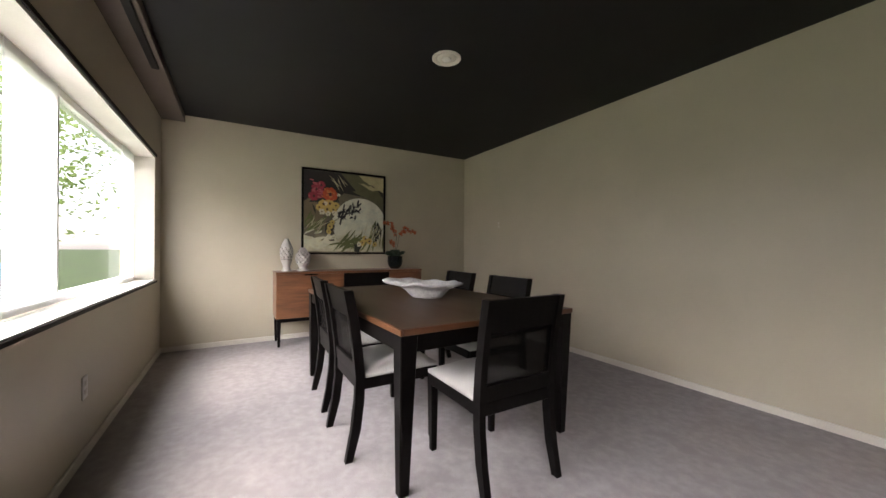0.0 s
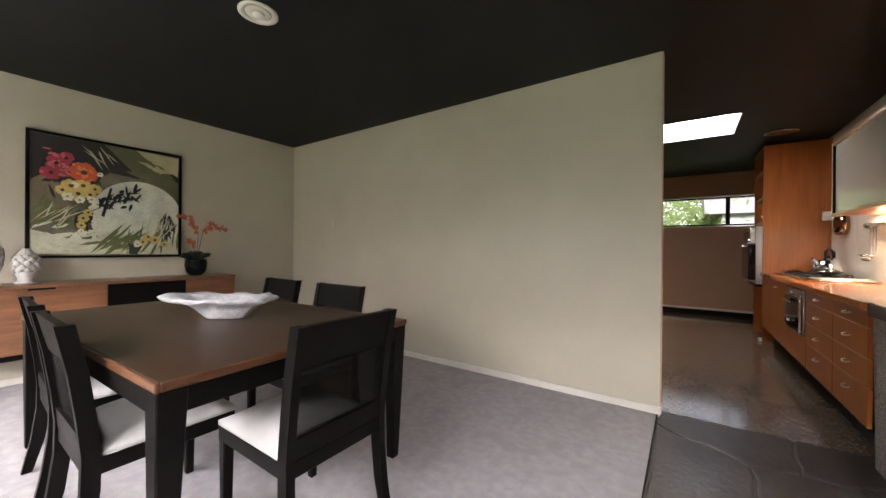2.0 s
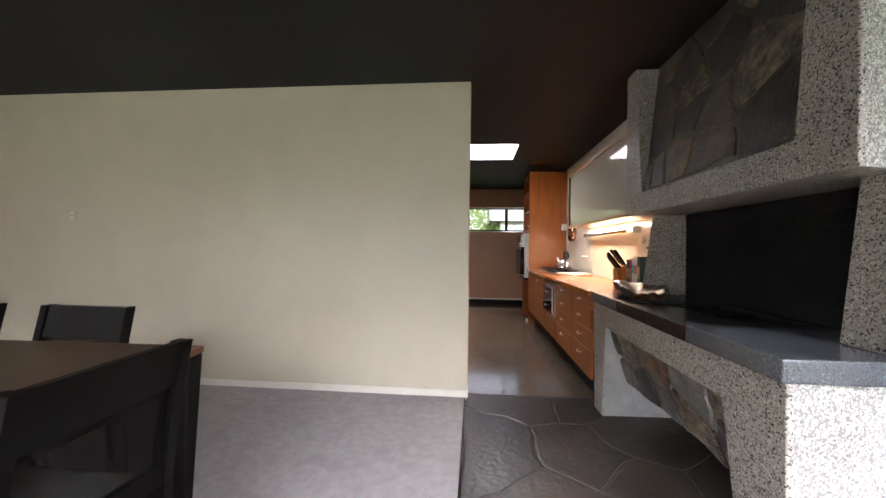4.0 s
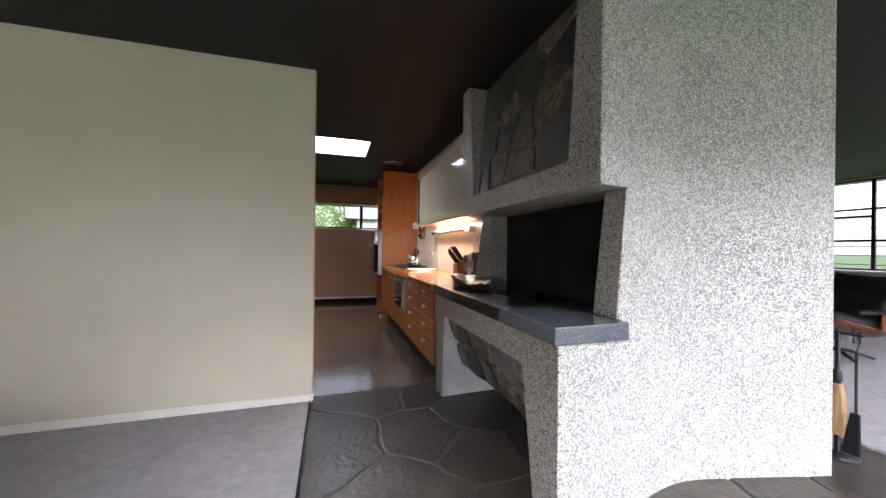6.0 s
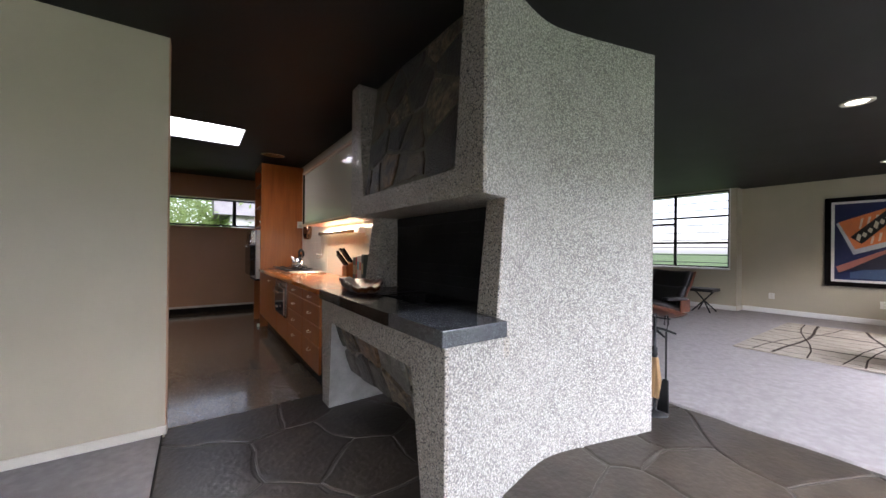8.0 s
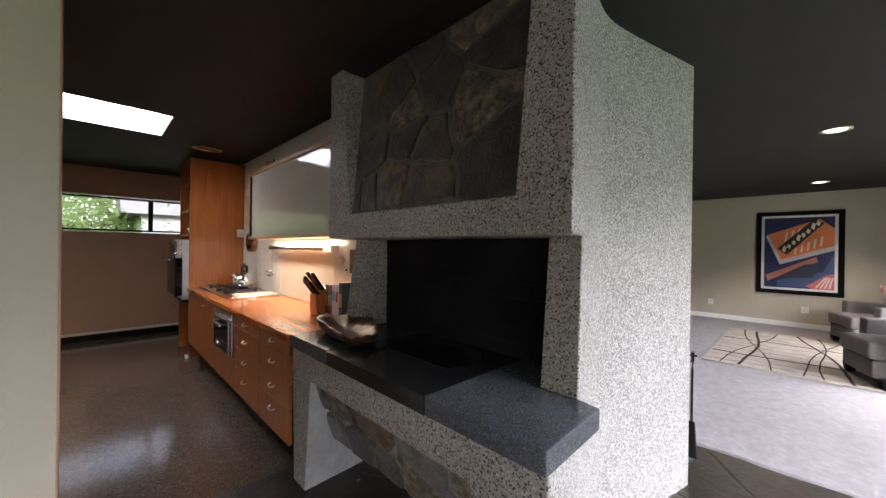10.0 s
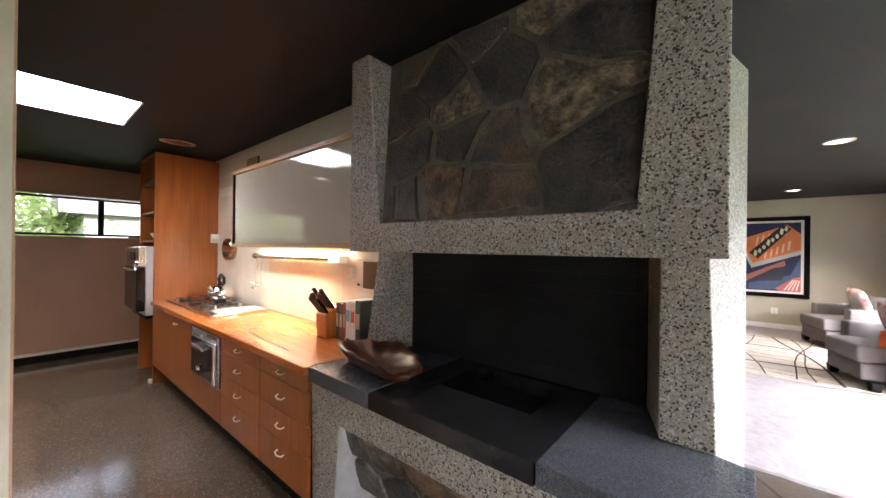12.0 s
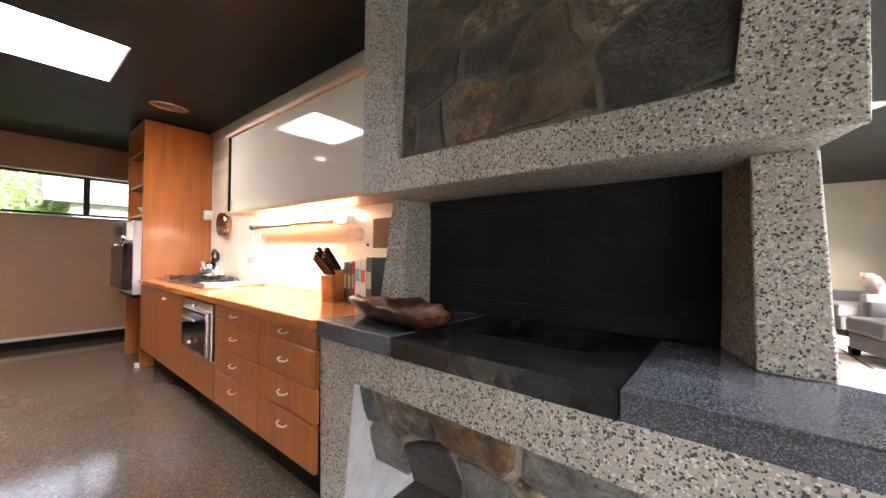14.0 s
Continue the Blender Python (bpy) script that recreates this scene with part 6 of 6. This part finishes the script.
part("column", tube([(LX, LY, 0.08), (LX, LY, 0.30)], 0.025, 12), M_BLACK, lc)


def curved_pad(parent, name, material, c, w, l, t, tilt, bend, label=""):
    """A slab bent round its length; c: middle, l: along the tilt in the y-z plane."""
    bm = bmesh.new()
    n = 8
    G = []
    for s in (-0.5, 0.5):
        for i in range(n + 1):
            row = []
            for j in range(n + 1):
                u, v = i / n - 0.5, j / n - 0.5
                edge = 1 - (abs(2 * u) ** 6 + abs(2 * v) ** 6) * 0.18
                p = Vector((w * u, l * v, s * t * edge + bend * (4 * u * u)))
                row.append(bm.verts.new(Vector(c) + Matrix.Rotation(radians(tilt), 3, "X") @ p))
            G.append(row)
    for k in (0, n + 1):
        for i in range(n):
            for j in range(n):
                bm.faces.new((G[k + i][j], G[k + i + 1][j], G[k + i + 1][j + 1], G[k + i][j + 1]))
    for i in range(n):
        bm.faces.new((G[i][0], G[i + 1][0], G[n + 2 + i][0], G[n + 1 + i][0]))
        bm.faces.new((G[i][n], G[i + 1][n], G[n + 2 + i][n], G[n + 1 + i][n]))
        bm.faces.new((G[0][i], G[0][i + 1], G[n + 1][i + 1], G[n + 1][i]))
        bm.faces.new((G[n][i], G[n][i + 1], G[2 * n + 1][i + 1], G[2 * n + 1][i]))
    return part(name, bm, material, parent, label, True)


curved_pad(lc, "seat_shell", M_ROSEWOOD, (LX, LY + 0.03, 0.30), 0.66, 0.60, 0.02, 14, 0.10)
curved_pad(lc, "seat_pad", M_BLACKLEATHER, (LX, LY + 0.04, 0.38), 0.60, 0.56, 0.11, 14, 0.06)
curved_pad(lc, "back_shell", M_ROSEWOOD, (LX, LY - 0.33, 0.52), 0.66, 0.30, 0.02, -62, 0.08)
curved_pad(lc, "back_pad", M_BLACKLEATHER, (LX, LY - 0.27, 0.53), 0.60, 0.29, 0.09, -62, 0.05)
curved_pad(lc, "head_shell", M_ROSEWOOD, (LX, LY - 0.46, 0.74), 0.64, 0.27, 0.02, -66, 0.07)
curved_pad(lc, "head_pad", M_BLACKLEATHER, (LX, LY - 0.40, 0.75), 0.58, 0.26, 0.09, -66, 0.05)
for s in (-1, 1):
    part("armrest", bx(LX + s * 0.36 - 0.05, LX + s * 0.36 + 0.05, LY - 0.2, LY + 0.15, 0.52, 0.56, 0.015), M_BLACKLEATHER, lc)
    part("arm_support", bx(LX + s * 0.36 - 0.012, LX + s * 0.36 + 0.012, LY - 0.28, LY - 0.12, 0.36, 0.525, 0.004, 1), M_ROSEWOOD, lc)

lc.matrix_basis = pose(LX + 0.1, LY + 0.05, 0, 0, 0, 72)
bench = thing("low_bench", (8.3, 0.45, 0), "black bench with crossed metal legs under the window", "bench")
part("top", bx(8.08, 8.5, -0.22, 1.25, 0.40, 0.46, 0.012), M_BLACKLEATHER, bench)
for yy in (-0.02, 1.05):
    for s in (-1, 1):
        part("crossed_leg", tube([(8.29 - 0.16, yy - s * 0.15, 0.012), (8.29, yy, 0.22), (8.29 + 0.0, yy + s * 0.15, 0.40)], 0.013, 8), M_BLACK, bench)
        part("crossed_leg", tube([(8.29 + 0.16, yy - s * 0.15, 0.012), (8.29, yy, 0.22)], 0.013, 8), M_BLACK, bench)

# ---- outdoors ----
setting("ground", bx(-400, 400, -400, 400, -0.9, -0.45), M_LAWN, "mown green lawn reaching the horizon", "ground")


def tree(x, y, h, r, seed, label, n=1500, leaf=0.16):
    g = random.Random(seed)
    ob = thing("tree", (x, y, -0.45), label, "tree")
    bm = tube([(x, y, -0.5), (x + 0.1, y, h * 0.25), (x - 0.05, y + 0.1, h * 0.55), (x, y, h * 0.85)], [r * 0.09, r * 0.065, r * 0.05, r * 0.02], 10)
    tips = []
    for k in range(11):
        a, z = g.uniform(0, 6.28), h * g.uniform(0.22, 0.75)
        l = r * g.uniform(0.55, 1.0)
        tip = (x + l * math.cos(a), y + l * math.sin(a), z + l * g.uniform(0.0, 0.6))
        tube([(x, y, z * 0.9), ((x + tip[0]) / 2, (y + tip[1]) / 2, (z + tip[2]) / 2 + 0.1), tip], [r * 0.03, r * 0.02, r * 0.006], 6, bm)
        tips.append(Vector(tip))
    part("trunk", bm, M_BARK, ob)
    verts, faces = [], []
    for k in range(n):
        c = g.choice(tips) if g.random() < 0.8 else Vector((x, y, h * g.uniform(0.5, 0.95)))
        d = Vector((g.gauss(0, 1), g.gauss(0, 1), g.gauss(0, 0.8))) * r * 0.26
        p = c + d
        u = Vector((g.uniform(-1, 1), g.uniform(-1, 1), g.uniform(-0.6, 0.6))).normalized() * leaf * g.uniform(0.6, 1.3)
        w = u.cross(Vector((g.uniform(-1, 1), g.uniform(-1, 1), 1))).normalized() * leaf * 0.5
        i = len(verts)
        verts += [p - u, p + w, p + u, p - w]
        faces.append((i, i + 1, i + 2, i + 3))
    me = bpy.data.meshes.new("crown")
    me.from_pydata([v - ORG[ob] for v in verts], [], faces)
    me.materials.append(M_LEAF)
    cr = new("crown", me)
    cr.parent = ob


tree(-11.5, -9.5, 6.0, 3.2, 1, "tall leafy tree on the lawn outside the dining window", 13000, 0.085)
tree(-8.0, -12.5, 6.5, 3.2, 2, "broad leafy tree on the lawn", 11000, 0.085)
tree(-1.6, 12.0, 3.3, 3.0, 3, "leafy tree behind the kitchen", 11000, 0.08)
tree(0.75, 13.0, 3.5, 3.0, 4, "large leafy tree with a mottled trunk behind the kitchen", 11000, 0.08)
tree(-4.5, 13.5, 3.6, 3.0, 8, "leafy tree behind the kitchen", 4500, 0.11)
tree(50.0, -1.0, 6.0, 3.4, 6, "leafy tree across the lawn", 1500, 0.22)


def house(x0, x1, y0, y1, h, label, side):
    ob = thing("house", ((x0 + x1) / 2, (y0 + y1) / 2, -0.45), label, "house")
    part("wall", bx(x0, x1, y0, y1, -0.5, h), M_HOUSE, ob)
    ym = (y0 + y1) / 2
    bm = bmesh.new()
    vs = [bm.verts.new(p) for p in ((x0 - 0.4, y0 - 0.4, h), (x1 + 0.4, y0 - 0.4, h), (x1 + 0.4, y1 + 0.4, h), (x0 - 0.4, y1 + 0.4, h), (x0 - 0.4, ym, h + 1.4), (x1 + 0.4, ym, h + 1.4))]
    for f in ((0, 1, 5, 4), (2, 3, 4, 5), (0, 4, 3), (1, 2, 5), (0, 3, 2, 1)):
        bm.faces.new([vs[i] for i in f])
    part("roof", bm, M_ROOF, ob)
    n = int((x1 - x0) / 2)
    for k in range(n):
        x = x0 + (k + 0.5) * (x1 - x0) / n
        yy = y0 if side < 0 else y1
        wv = part("window", bx(x - 0.5, x + 0.5, yy - 0.03, yy + 0.03, 0.6, 1.7), M_WHITE, ob)
        part("pane", bx(x - 0.44, x + 0.44, yy - 0.035, yy + 0.035, 0.66, 1.64), M_BLACKGLASS, wv)


house(0.95, 8.0, 9.5, 12.0, 2.1, "pale neighbouring house behind the kitchen", -1)


def car(x, y, a, paint, label):
    ob = thing("parked_car", (0, 0, 0), label, "car")
    prof = ((-2.1, 0.35), (-2.15, 0.75), (-1.3, 0.92), (-0.7, 1.40), (0.9, 1.42), (1.6, 0.98), (2.1, 0.85), (2.15, 0.35))
    part("body", bevel(hull([(px, -0.85, z) for px, z in prof], [(px, 0.85, z) for px, z in prof]), 0.05, 2), paint, ob)
    for s in (-0.86, 0.86):
        part("side_window", hull([(-0.95, s - 0.01, 0.98), (-0.62, s - 0.01, 1.33), (0.85, s - 0.01, 1.34), (1.3, s - 0.01, 0.99)], [(-0.95, s + 0.01, 0.98), (-0.62, s + 0.01, 1.33), (0.85, s + 0.01, 1.34), (1.3, s + 0.01, 0.99)]), M_BLACKGLASS, ob)
        for wx in (-1.3, 1.3):
            w = part("wheel", tube([(wx, s - 0.1, 0.33), (wx, s + 0.02, 0.33)], 0.33, 18), M_BLACK, ob)
            part("rim", tube([(wx, s + 0.0, 0.33), (wx, s + (0.03 if s > 0 else -0.11), 0.33)], 0.2, 14), M_STEEL, w)
    ob.matrix_basis = pose(x, y, -0.45, 0, 0, a)


car(-16.5, -12.5, 35, M_CARPAINT, "white parked car beyond the lawn")
car(-20.0, -12.0, 30, M_BLUE, "blue parked car beyond the lawn")

# ---- flagstones, last ----
g = random.Random(17)
pts = seeds_in(g, -0.015, 3.18, SOUTH, 0.12, 0.50)
for ring in cells(pts, [(-0.012, SOUTH), (3.178, SOUTH), (3.178, 0.118), (-0.012, 0.118)], 0.014):
    part("flagstone", slab_piece(ring, lambda a, b, c: Vector((a, b, FL - 0.006 + c)), 0.0062, g, 0.004, 0.0008, 0.05), M_FLAG, stone_floor)
